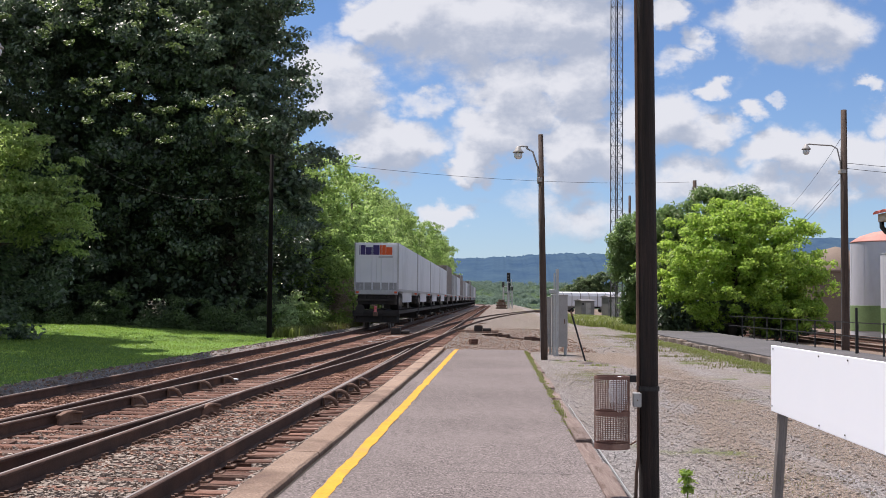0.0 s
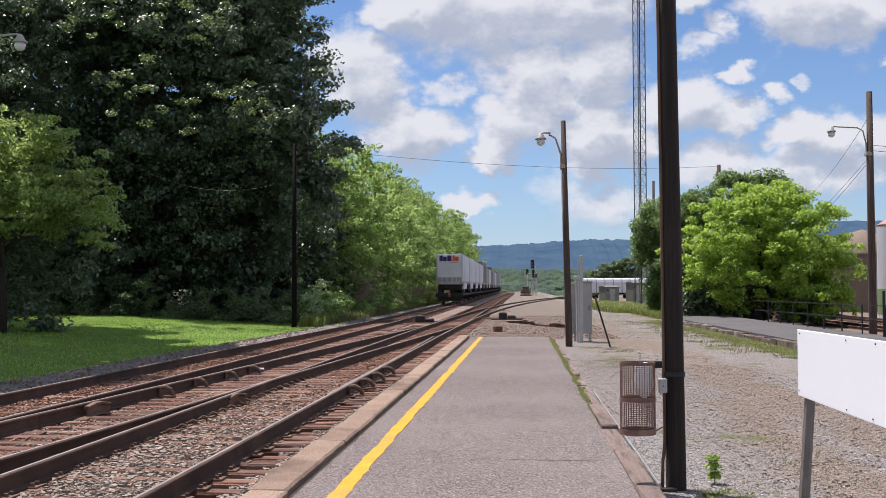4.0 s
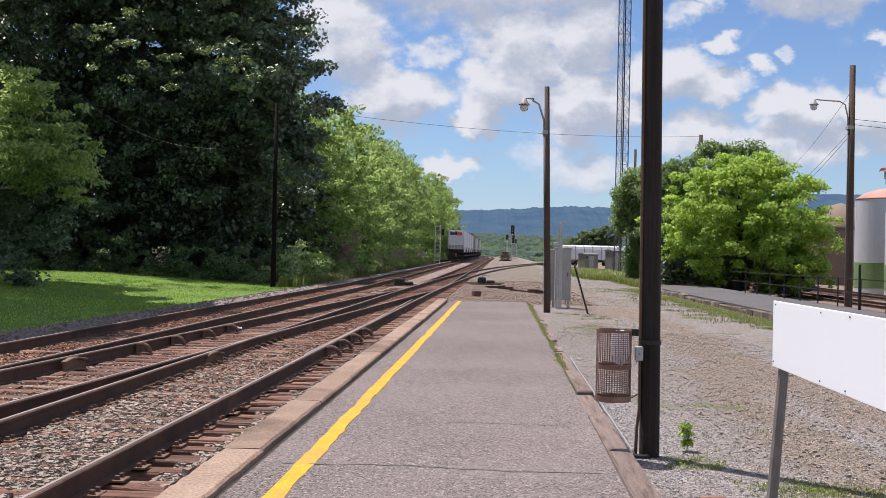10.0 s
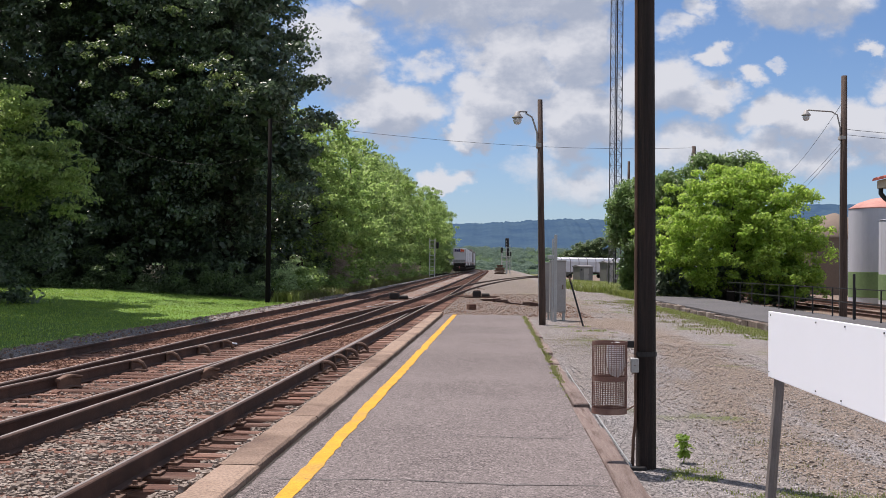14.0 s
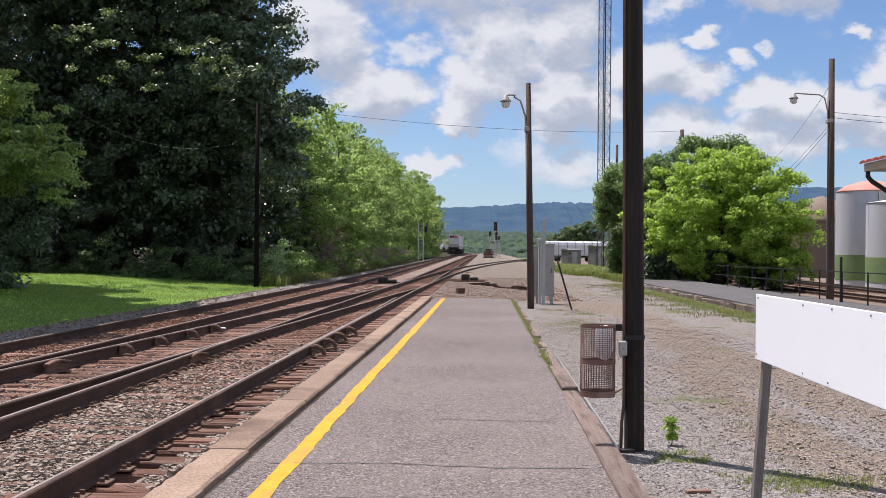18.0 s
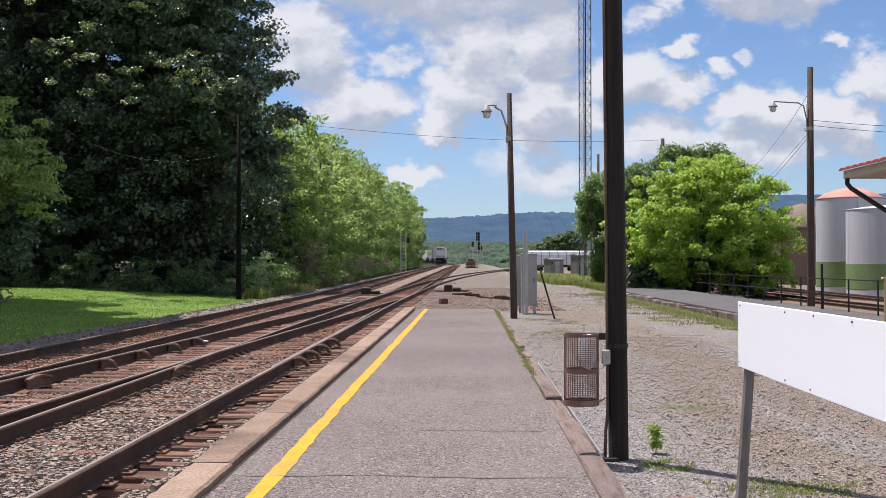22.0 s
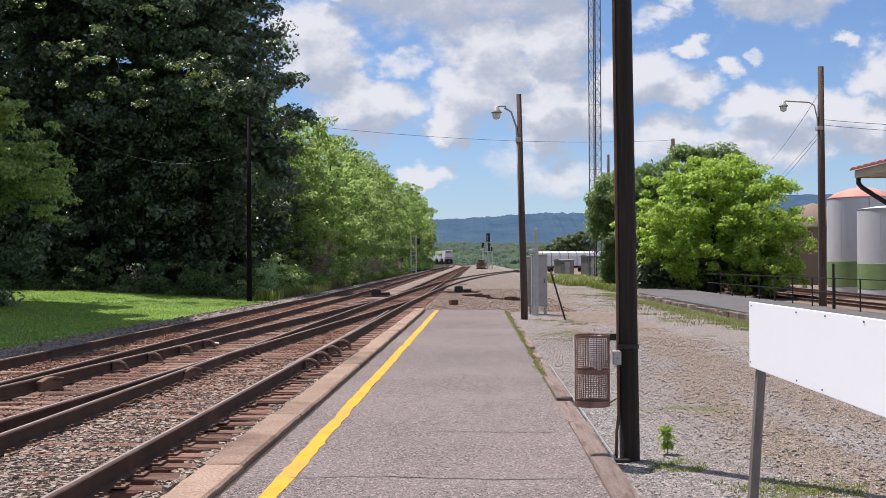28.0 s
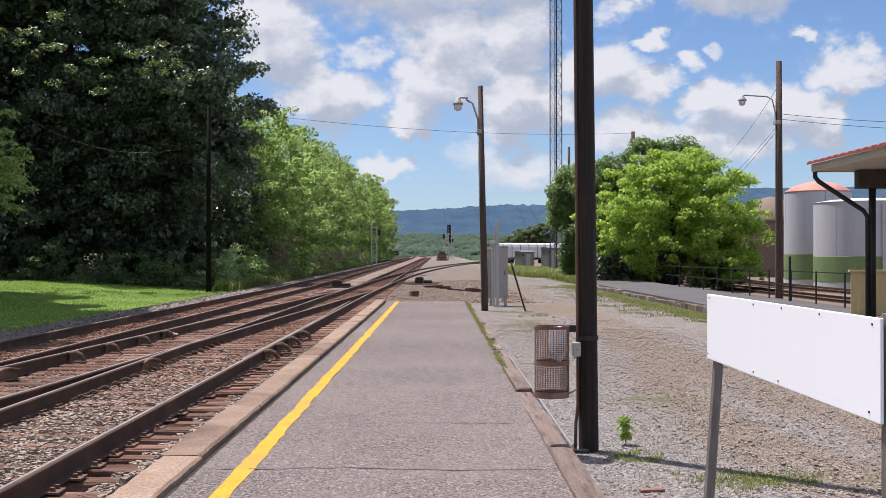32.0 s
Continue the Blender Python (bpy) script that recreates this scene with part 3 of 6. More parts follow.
# ---- platform ----
def platform():
    y0, y1 = -6.0, 40.0
    pf = root("platform", pose(0, 0, 0), "long low asphalt railway platform with a worn yellow safety line", "platform", kind="structure")
    bm = bmesh.new()
    nx, ny = 14, 92
    grid = [[bm.verts.new((-1.84 + (0.90 + 1.84) * i / nx, y0 + (y1 - y0) * j / ny,
                           0.012 * noise.noise((i * 0.45, j * 0.3, 0)) - 0.012)) for i in range(nx + 1)] for j in range(ny + 1)]
    for j in range(ny):
        for i in range(nx):
            bm.faces.new((grid[j][i], grid[j][i + 1], grid[j + 1][i + 1], grid[j + 1][i]))
    low = [bm.verts.new((x, y, -0.3)) for x, y in ((-1.84, y0), (0.90, y0), (0.90, y1), (-1.84, y1))]
    bm.faces.new([low[3]] + grid[ny] + [low[2]])
    bm.faces.new([low[0]] + [g[0] for g in grid] + [low[3]])
    bm.faces.new([low[1]] + [g[nx] for g in grid] + [low[2]])
    part("paving", bm, M_ASPHALT, pf, "grey weathered asphalt")
    # yellow line with uneven edges
    bm = bmesh.new()
    prev = None
    rnd = random.Random(4)
    for j in range(0, 231):
        y = y0 + (y1 - 0.15 - y0) * j / 230
        wob = 0.018 * noise.noise((0, y * 0.9, 3)) + 0.014 * noise.noise((0, y * 2.8, 3))
        zz = 0.012 * noise.noise(((-1.48 + 1.84) / 2.74 * nx * 0.45, (y - y0) / (y1 - y0) * ny * 0.3, 0)) - 0.012 + 0.005
        a, b = bm.verts.new((-1.545 + wob + rnd.uniform(-.010, .010), y, zz)), bm.verts.new((-1.405 + wob + 0.018 * noise.noise((4, y * 1.7, 1)) + rnd.uniform(-.010, .010), y, zz))
        if prev:
            bm.faces.new((prev[0], prev[1], b, a))
        prev = (a, b)
    part("yellow_line", bm, M_YELLOW, pf, "yellow painted safety line, worn at its edges")
    # cross seams and cracks of tar
    for y, a, b, k in ((8.55, -1.7, 0.8, 1.0), (10.9, -0.55, 0.75, 1.0), (13.4, -1.4, .8, .5), (17.2, -1.7, .85, .6), (22.0, -1.8, .85, .6), (27.0, -1.5, .8, .6), (33.0, -1.7, .85, .6), (7.4, -1.2, 0.6, 0.6), *((yy + rnd.uniform(-.5, .5), rnd.uniform(-1.7, -.6), rnd.uniform(-.1, .85), rnd.uniform(.25, .45)) for yy in np.arange(11.8, 39, 1.25))):
        bm = bmesh.new()
        prev = None
        for j in range(41):
            x = a + (b - a) * j / 40
            yy = y + 0.10 * noise.noise((x * 1.3, y, 0)) + 0.035 * noise.noise((x * 7, y, 2))
            w = k * (0.008 + 0.008 * abs(noise.noise((x * 4, y, 5))))
            zz = 0.012 * noise.noise(((x + 1.84) / 2.74 * nx * 0.45, (yy - y0) / (y1 - y0) * ny * 0.3, 0)) - 0.0075
            p, q = bm.verts.new((x, yy - w, zz)), bm.verts.new((x, yy + w, zz))
            if prev:
                bm.faces.new((prev[0], p, q, prev[1]))
            prev = (p, q)
        part("seam", bm, M_SEAM, pf, "dark tar-filled crack")
    # dark joint of uneven width along the paving's edge
    bm = bmesh.new()
    prev = None
    for j in range(0, 461):
        y = y0 + (y1 - y0) * j / 460
        w = 0.018 + 0.030 * max(0.0, noise.noise((2, y * 1.6, 0))) + 0.012 * abs(noise.noise((7, y * 7, 0)))
        zz = 0.012 * noise.noise((0, (y - y0) / (y1 - y0) * ny * 0.3, 0)) - 0.0075
        a, b = bm.verts.new((-1.842, y, zz)), bm.verts.new((-1.842 + w, y, zz))
        if prev:
            bm.faces.new((prev[0], prev[1], b, a))
        prev = (a, b)
    part("joint", bm, M_JOINT, pf, "dark joint of uneven width beside the kerb")
    # kerb stones towards the track, each with its own slight tilt
    rnd = random.Random(9)
    y = y0
    while y < y1 - 0.3:
        ln = min(rnd.uniform(2.6, 3.4), y1 + 0.25 - y)
        d = rnd.uniform(-0.02, 0.02)
        bm = bmesh.new()
        x0, x1 = -2.17 + d - 0.0025 * y, -1.842 + d * 0.5 - 0.002 * y
        cs = []
        for j in range(21):
            yy = y + 0.012 + (ln - 0.024) * j / 20
            q = [rnd.uniform(-.007, .007) for _ in range(4)]
            cs.append([bm.verts.new(p) for p in ((x0 + q[0], yy, -0.26), (x1 + q[1], yy, -0.26), (x1 + q[1], yy, 0.025), (x1 - 0.02 + q[1], yy, 0.045 + q[3] * .5), (x0 + 0.03 + q[0], yy, 0.045 + q[2] * .5), (x0 + q[0], yy, 0.015))])
        for r0, r1 in zip(cs, cs[1:]):
            for i in range(6):
                bm.faces.new((r0[i], r0[(i + 1) % 6], r1[(i + 1) % 6], r1[i]))
        bm.faces.new(cs[0]), bm.faces.new(cs[-1][::-1])
        part("kerb_stone", bm, M_KERB, pf, "buff concrete edging stone, worn")
        y += ln
    # timber edging on the far side
    y = y0
    while y < y1 - 0.3:
        ln = min(rnd.uniform(0.9, 2.4), y1 - y)
        d, t = rnd.uniform(-0.015, 0.02), rnd.uniform(-0.03, 0.03)
        b = bx(0.905 + d, 1.10 + d, y + 0.015, y + ln - 0.015, -0.25, (0.01 if y < 15 else -0.03) + rnd.uniform(-0.03, 0.015), 0.022)
        for v in b.verts:
            v.co.x += t * (v.co.y - y) / ln * 0.6 + rnd.uniform(-.004, .004)
            v.co.z += rnd.uniform(-.006, .006)
        part("edge_timber", b, M_TIMBER, pf, "weathered timber edging beam")
        y += ln
    part("edge_strip", tb([(1.13, yy, -.02 + 0.012 * noise.noise((0, yy, 0))) for yy in np.arange(9.5, 19.0, .5)], 0.008, 6), M_GALV, pf, "thin pale conduit beside the timber")


platform()


# ---- tracks ----
CURVE_Y, CURVE_R = 360.0, 480.0
A_MID, GAUGE, RAIL_Z = -7.17, 1.505, 0.05
TREND = 0.0035  # the through track draws off a little to the left


def track_a(s):
    """Centre of the through track at s metres along: straight, then a bend to the left. Gives x, y, z, heading."""
    if s < CURVE_Y:
        return A_MID - TREND * max(0.0, s - 15), s, RAIL_Z + rise(s), 0.0
    a = (s - CURVE_Y) / CURVE_R
    return A_MID - TREND * (CURVE_Y - 15) - CURVE_R * (1 - math.cos(a + TREND) - 1 + math.cos(TREND)), CURVE_Y + CURVE_R * math.sin(a), RAIL_Z + rise(min(s, 420)), a + TREND


def line_a(off):
    out = []
    for s in [*range(-6, 360, 6), *range(360, 800, 8)]:
        x, y, z, a = track_a(s)
        out.append((x + off * math.cos(a), y + off * math.sin(a), z))
    return out


def x_cross(y):
    """Centre of the crossing track that passes from the through track to the inner one."""
    v = -5.6 + 0.048 * (y - 11)
    if y < 48:
        return v
    return v + (-3.60 - v) * smooth01(y, 44, 62)


def b_mid(y):
    """Centre of the platform track, which bends off to the yard."""
    return -3.665 + max(0.0, y - 42) ** 2 / 2100.0


RAIL_PROFILE = [(-0.07, -0.175), (0.07, -0.175), (0.07, -0.163), (0.012, -0.148), (0.010, -0.045), (0.035, -0.034), (0.036, -0.010),
                (0.028, -0.001), (-0.028, -0.001), (-0.036, -0.010), (-0.035, -0.034), (-0.010, -0.045), (-0.012, -0.148), (-0.07, -0.163)]
HEAD_PROFILE = [(-0.024, -0.002), (0.004, -0.002), (0.003, 0.0015), (-0.023, 0.0015)]


def rail(owner, line, label="dark rusty steel rail"):
    r = part("rail", sweep(bmesh.new(), RAIL_PROFILE, line), M_RAIL, owner, label)
    part("rail_head", sweep(bmesh.new(), HEAD_PROFILE, line), M_RAILTOP, r, "polished running surface")


def tie_mesh(length, seed):
    rnd = random.Random(seed)
    bm = bmesh.new()
    cs = []
    for j in range(5):
        x = -length / 2 + length * j / 4
        q = [rnd.uniform(-.014, .014) for _ in range(4)]
        cs.append([bm.verts.new((x + q[3] * (j in (0, 4)), u, v)) for u, v in ((-0.115 + q[0], -0.17), (0.115 + q[1], -0.17), (0.115 + q[1], -0.02), (0.095, q[2] * .5), (-0.095, q[3] * .5), (-0.115 + q[0], -0.02))])
    for r0, r1 in zip(cs, cs[1:]):
        for i in range(6):
            bm.faces.new((r0[i], r0[(i + 1) % 6], r1[(i + 1) % 6], r1[i]))
    bm.faces.new(cs[0]), bm.faces.new(cs[-1][::-1])
    return from_bm("tie", bm, M_TIE)


def track_things():
    ta = root("through_track", pose(0, 0, 0), "through railway track on worn wooden ties, bending away", "track", kind="structure")
    tx = root("crossing_track", pose(0, 0, 0), "crossover track passing between two railway lines", "track", kind="structure")
    tb_ = root("platform_track", pose(0, 0, 0), "platform railway track with a turnout to the yard", "track", kind="structure")
    for off in (-GAUGE / 2, GAUGE / 2):
        rail(ta, line_a(off))
        ys = [*range(-4, 64, 3), *range(64, 360, 8)]
        ln = [(x_cross(y) + off, y, RAIL_Z + rise(y)) for y in ys]
        for s in range(360, 620, 10):
            x, y, z, a = track_a(s)
            ln.append((x + (3.57 + off) * math.cos(a), y + (3.57 + off) * math.sin(a), z))
        rail(tx, ln)
        rail(tb_, [(b_mid(y) + off, y, RAIL_Z + 0.002 + rise(y)) for y in [*range(-4, 40, 4), *range(40, 230, 5)]])
    # switch blades lying close against the running rails
    rail(tb_, [(-2.91 - 0.055 - 0.16 * smooth01(y, 22, 46), y, RAIL_Z - 0.004) for y in range(17, 40, 2)], "switch blade beside the running rail")
    rail(tx, [(A_MID + GAUGE / 2 + 0.065, y, RAIL_Z + 0.003) for y in range(-4, 13)], "guard rail beside the frog")
    # ties: the near ones are pieces, the rest one mass
    meshes = [tie_mesh(2.6, k) for k in range(6)]
    long_ = [tie_mesh(4.6, 40 + k) for k in range(4)]
    rnd = random.Random(21)
    rest = ([], [])

    def lay(owner, x, y, ang, ln, near):
        z = RAIL_Z - 0.177 + rise(y)
        if near:
            ob = part("tie", (long_ if ln > 3 else meshes)[rnd.randrange(4)], None, owner)
            ob.matrix_basis = pose(x + rnd.uniform(-.06, .06), y + rnd.uniform(-.04, .04), z + rnd.uniform(-.012, .006), 0, rnd.uniform(-.6, .6), ang + rnd.uniform(-2.8, 2.8))
        else:
            block(rest, pose(x, y, z, 0, 0, ang), ln / 2, 0.11, 0.15)

    y = -4.128
    while y < 330:
        if y < 62:
            lay(ta, A_MID + (0.3 if 18 < y < 40 else 0), y, 0, 2.6, True)
            lay(tb_, (x_cross(y) + b_mid(y)) / 2 + 0.25 if 24 < y < 58 else b_mid(y), y + 0.2, 0, 3.4 if 24 < y < 58 else 2.6, True)
            if y < 26 and y > 9:
                lay(tx, x_cross(y) + 0.25, y + 0.1, 0, 2.3, True)
        else:
            lay(ta, track_a(y)[0], y, 0, 2.6, False)
            lay(tx, -3.6, y + 0.2, 0, 2.6, False)
            if y < 200 and y > 90:
                lay(tb_, b_mid(y), y, -math.degrees((y - 42) / 1050), 2.6, False)
        y += 0.508
    me = mesh_from("far_ties", *rest, M_TIE)
    ob = part("far_ties", me, None, ta)
    ob["kind"] = "stuff"
    # tie plates with spikes along the near rails, braces at the blades
    plate = bmesh.new()
    box(plate, -0.16, 0.16, -0.09, 0.09, -0.006, 0.012, 0.004)
    for sx in (-0.105, 0.105):
        for sy in (-0.05, 0.05):
            box(plate, sx - 0.016, sx + 0.016, sy - 0.016, sy + 0.016, 0.0, 0.042)
    plate = from_bm("tie_plate", plate, M_STEEL)
    y = -3.928
    while y < 24:
        for owner, xs in ((ta, (A_MID + .752,)), (tb_, (-2.91, -4.42))):
            for xx in xs:
                ob = part("tie_plate", plate, None, owner)
                ob.matrix_basis = pose(xx, y + (0 if owner == ta else 0.0), RAIL_Z - 0.170, 0, 0, 0)
        y += 0.508
    brace = bmesh.new()
    tube(brace, [(0.02, -0.01, 0.15), (0.10, -0.01, 0.16), (0.18, -0.01, 0.12), (0.22, 0.0, 0.05), (0.23, 0.0, 0.0)], [0.03, 0.036, 0.036, 0.034, 0.03], 8)
    box(brace, 0.0, 0.26, -0.09, 0.07, -0.004, 0.02, 0.004)
    box(brace, 0.0, 0.035, -0.07, 0.05, 0.0, 0.16, 0.006)
    brace = from_bm("rail_brace", brace, M_STEEL)
    for owner, x, ys in ((tb_, -2.91 + 0.03, (18.6, 20.0, 21.5, 23.2)), (tx, None, (18.3, 20.0, 21.8, 23.4))):
        for yy in ys:
            ob = part("rail_brace", brace, None, owner, "curved rusty rail brace")
            ob.matrix_basis = pose(x_cross(yy) - GAUGE / 2 + .03 if x is None else x, yy, RAIL_Z - 0.172, 0, 0, 0)
    clip = bmesh.new()
    tube(clip, [(0.04, -0.02, 0.02), (0.09, -0.02, 0.05), (0.14, 0.0, 0.03), (0.12, 0.03, 0.015), (0.05, 0.03, 0.02)], 0.019, 6)
    clip = from_bm("rail_clip", clip, M_STEEL)
    for k in range(26):
        ob = part("rail_clip", clip, None, tb_, "")
        ob.matrix_basis = pose(-4.42 + 0.03, 13.6 + k * 0.48, RAIL_Z - 0.172)
    # cast end blocks
    for owner, x, y in ((tx, -5.98, 15.6), (tb_, -4.36, 17.0)):
        b = sweep(bmesh.new(), [(u * 1.15, v) for u, v in RAIL_PROFILE], [(-.05, -.28, -.03), (-.01, -.10, .012), (.02, .05, .012), (.09, .20, -.015)])
        ob = part("end_casting", b, M_STEEL, owner, "worn steel end casting")
        ob.matrix_basis = pose(x, y, RAIL_Z)
    # switch machines and stands between and beside the lines
    for x, y, w, d, h in ((-5.45, 62.0, 1.3, 1.6, 0.40), (-1.0, 66.0, 1.25, 1.5, 0.40)):
        sm = root("switch_machine", pose(x, y, ground_z(x, y)), "dark iron switch machine beside the rails", "switch machine")
        part("case", bx(-w * .34, w * .05, -d * .22, d * .25, 0.05, h, 0.05), M_FLATCAR, sm)
        part("lid", bx(-w * .30, 0, -d * .2, d * .23, h, h + 0.03, 0.012), M_STEEL, sm)
        part("motor", lathe(bmesh.new(), [(.02, -.02), (.10, 0), (.11, .05), (.11, .42), (.08, .46), (.02, .47)], 14, (w * .08, 0, .15), "x"), M_FLATCAR, sm, "round black motor", True)
        part("crank", tb([(-w * .1, -d * .1, h), (-w * .12, -d * .1, h + .14), (w * .22, -d * .25, h + .10)], .02, 6), M_STEEL, sm)
        part("rod", tb([(-w * 1.5, d * .3, .10), (w * .9, d * .34, .08)], .022, 6), M_STEEL, sm)
        part("base_timber", bx(-w * .7, w * .75, -d * .45, -d * .2, -0.05, 0.06, 0.01), M_RAIL, sm)
        part("base_timber", bx(-w * .7, w * .75, d * .2, d * .45, -0.05, 0.06, 0.01), M_RAIL, sm)
        part("throw_rod", tb([(-w * 1.1, 0, 0.06), (w * .1, 0, 0.06)], 0.025, 8), M_STEEL, sm)


track_things()


def ballast():
    """Loose broken stone between and beside the near rails."""
    rnd = np.random.RandomState(5)
    base = np.array([(-1, -1, -1), (1, -1, -1), (1, 1, -1), (-1, 1, -1), (-1, -1, 1), (1, -1, 1), (1, 1, 1), (-1, 1, 1)], float) * 0.62
    tri = [(4, 5, 6), (4, 6, 7), (0, 1, 5), (0, 5, 4), (1, 2, 6), (1, 6, 5), (2, 3, 7), (2, 7, 6), (3, 0, 4), (3, 4, 7)]

    def field(name, count, xr, yr, size, material, label, flat=0.0, near=2.0, keep=None):
        u = rnd.rand(count)
        y = yr[0] + (yr[1] - yr[0]) * u ** near
        x = xr[0] + (xr[1] - xr[0]) * rnd.rand(count)
        if keep is not None:
            k = keep(x, y)
            x, y = x[k], y[k]
        n = len(x)
        s = size[0] + (size[1] - size[0]) * rnd.rand(n) ** 2
        sh = base[None] * (s[:, None, None] * (0.55 + 0.75 * rnd.rand(n, 8, 1))) * (0.7 + 0.6 * rnd.rand(n, 1, 3)) + rnd.randn(n, 8, 3) * s[:, None, None] * 0.16
        ang = rnd.rand(n) * 6.283
        c, si = np.cos(ang), np.sin(ang)
        sh = np.stack([sh[..., 0] * c[:, None] - sh[..., 1] * si[:, None], sh[..., 0] * si[:, None] + sh[..., 1] * c[:, None], sh[..., 2] * 0.75], -1)
        z = np.array([ground_z(a, b) for a, b in zip(x, y)]) + s * 0.15 + flat
        sh += np.stack([x, y, z], -1)[:, None]
        verts = sh.reshape(-1, 3)
        faces = (np.array(tri)[None] + 8 * np.arange(n)[:, None, None]).reshape(-1, 3)
        tagged(new(name, mesh_from(name, verts.tolist(), faces.tolist(), material)), label, "ballast", kind="stuff")

    bed = 0.035
    def gap(y, first, share):
        return np.abs((y - first) / 0.508 % 1 - 0.5) < share

    field("ballast_stones", 17000, (-4.33, -2.99), (5.5, 24.0), (0.013, 0.038), M_STONE, "pale buff broken stone ballast between the rails", 0.018, 1.4, lambda x, y: (rnd.rand(len(x)) > (y - 13) / 10) & (gap(y, 4.2, 0.34 + 0.25 * rnd.rand(len(x))) | (y < 12 + 1.5 * rnd.rand(len(x)))))
    field("ballast_stones", 19000, (-4.3, -3.0), (11.0, 50.0), (0.012, 0.034), M_RUSTONE, "rust-stained ballast between the rails", 0.016, 1.3, lambda x, y: (rnd.rand(len(x)) < (y - 11) / 5) & gap(y, 4.2, 0.36 + 0.2 * rnd.rand(len(x))))
    field("ballast_stones", 9000, (-9.6, -4.5), (11.0, 45.0), (0.012, 0.036), M_RUSTONE, "rust-stained broken stone ballast", 0.008, 1.5)
    field("ballast_stones", 15000, (-7.86, -6.46), (8.0, 52.0), (0.012, 0.034), M_RUSTONE, "rust-brown ballast almost covering the ties", 0.024, 1.5)
    field("ballast_stones", 7000, (-6.3, -4.55), (9.0, 40.0), (0.010, 0.030), M_STONE, "scattered pale ballast between the two tracks", 0.012, 1.4, lambda x, y: gap(y, 4.1, 0.34))
    field("ballast_stones", 7000, (-2.62, -2.18), (8.2, 40.0), (0.014, 0.036), M_STONE, "pale grey ballast beside the platform edge", bed + 0.06, 1.6)
    field("ballast_stones", 4500, (-10.6, -8.3), (18.0, 70.0), (0.02, 0.05), M_STONE, "grey ballast shoulder", 0.02, 1.4)
    field("lot_gravel", 46000, (1.15, 5.2), (5.0, 26.0), (0.005, 0.014), M_LOTSTONE, "loose pale gravel on the lot", 0.0, 2.2)
    field("lot_gravel", 5200, (2.1, 4.8), (6.0, 30.0), (0.006, 0.024), M_STONE, "brownish stones on the lot", 0.0, 1.8)
    field("lot_gravel", 9000, (-2.3, 3.5), (40.3, 75.0), (0.010, 0.035), M_RUSTONE, "loose brown stones beyond the platform end", 0.0, 1.3)
    field("lot_gravel", 6500, (-2.3, 9.0), (40.3, 130.0), (0.010, 0.030), M_LOTSTONE, "coarse grey gravel beyond the platform end", 0.0, 1.3)


ballast()


# ---- plants ----
def leaf_mesh(name, clumps, per, size, seed, material, droop=0.35, aspect=0.55, flat=0.5, lift=1.0, pad=0.0):
    """Leaves in clumps. clumps: rows of x, y, z, radius. Each leaf is a folded blade of two faces. pad: share of the leaves that lie on the clump's upper side."""
    rnd = np.random.RandomState(seed)
    cl = np.asarray(clumps, float)
    idx = np.repeat(np.arange(len(cl)), per)
    n = len(idx)
    d = rnd.randn(n, 3)
    d /= np.linalg.norm(d, axis=1)[:, None]
    d[:, 2] = np.where(rnd.rand(n) < pad, np.abs(d[:, 2]), d[:, 2])
    r = cl[idx, 3] * rnd.rand(n) ** 0.45
    p = cl[idx, :3] + d * r[:, None] * (1, 1, flat)
    nor = d * 0.55 + rnd.randn(n, 3) * 0.5 + (0, 0, lift)
    nor /= np.linalg.norm(nor, axis=1)[:, None]
    way = np.cross(nor, rnd.randn(n, 3))
    way[:, 2] -= droop * np.linalg.norm(way, axis=1)
    way /= np.linalg.norm(way, axis=1)[:, None] + 1e-9
    side = np.cross(way, nor)
    side /= np.linalg.norm(side, axis=1)[:, None] + 1e-9
    s = size * (0.6 + 0.8 * rnd.rand(n))[:, None]
    fold = nor * s * 0.14
    v = np.stack([p - way * s * 0.5, p + side * s * aspect * 0.5 + fold, p + way * s * 0.5, p - side * s * aspect * 0.5 + fold], 1).reshape(-1, 3)
    k = 4 * np.arange(n)[:, None]
    f = np.concatenate([k + (0, 1, 2), k + (0, 2, 3)], 0)
    me = bpy.data.meshes.new(name)
    me.vertices.add(len(v))
    me.vertices.foreach_set("co", v.ravel())
    me.loops.add(len(f) * 3)
    me.loops.foreach_set("vertex_index", f.ravel())
    me.polygons.add(len(f))
    me.polygons.foreach_set("loop_start", np.arange(len(f)) * 3)
    me.update(calc_edges=True)
    me.materials.append(material)
    return me


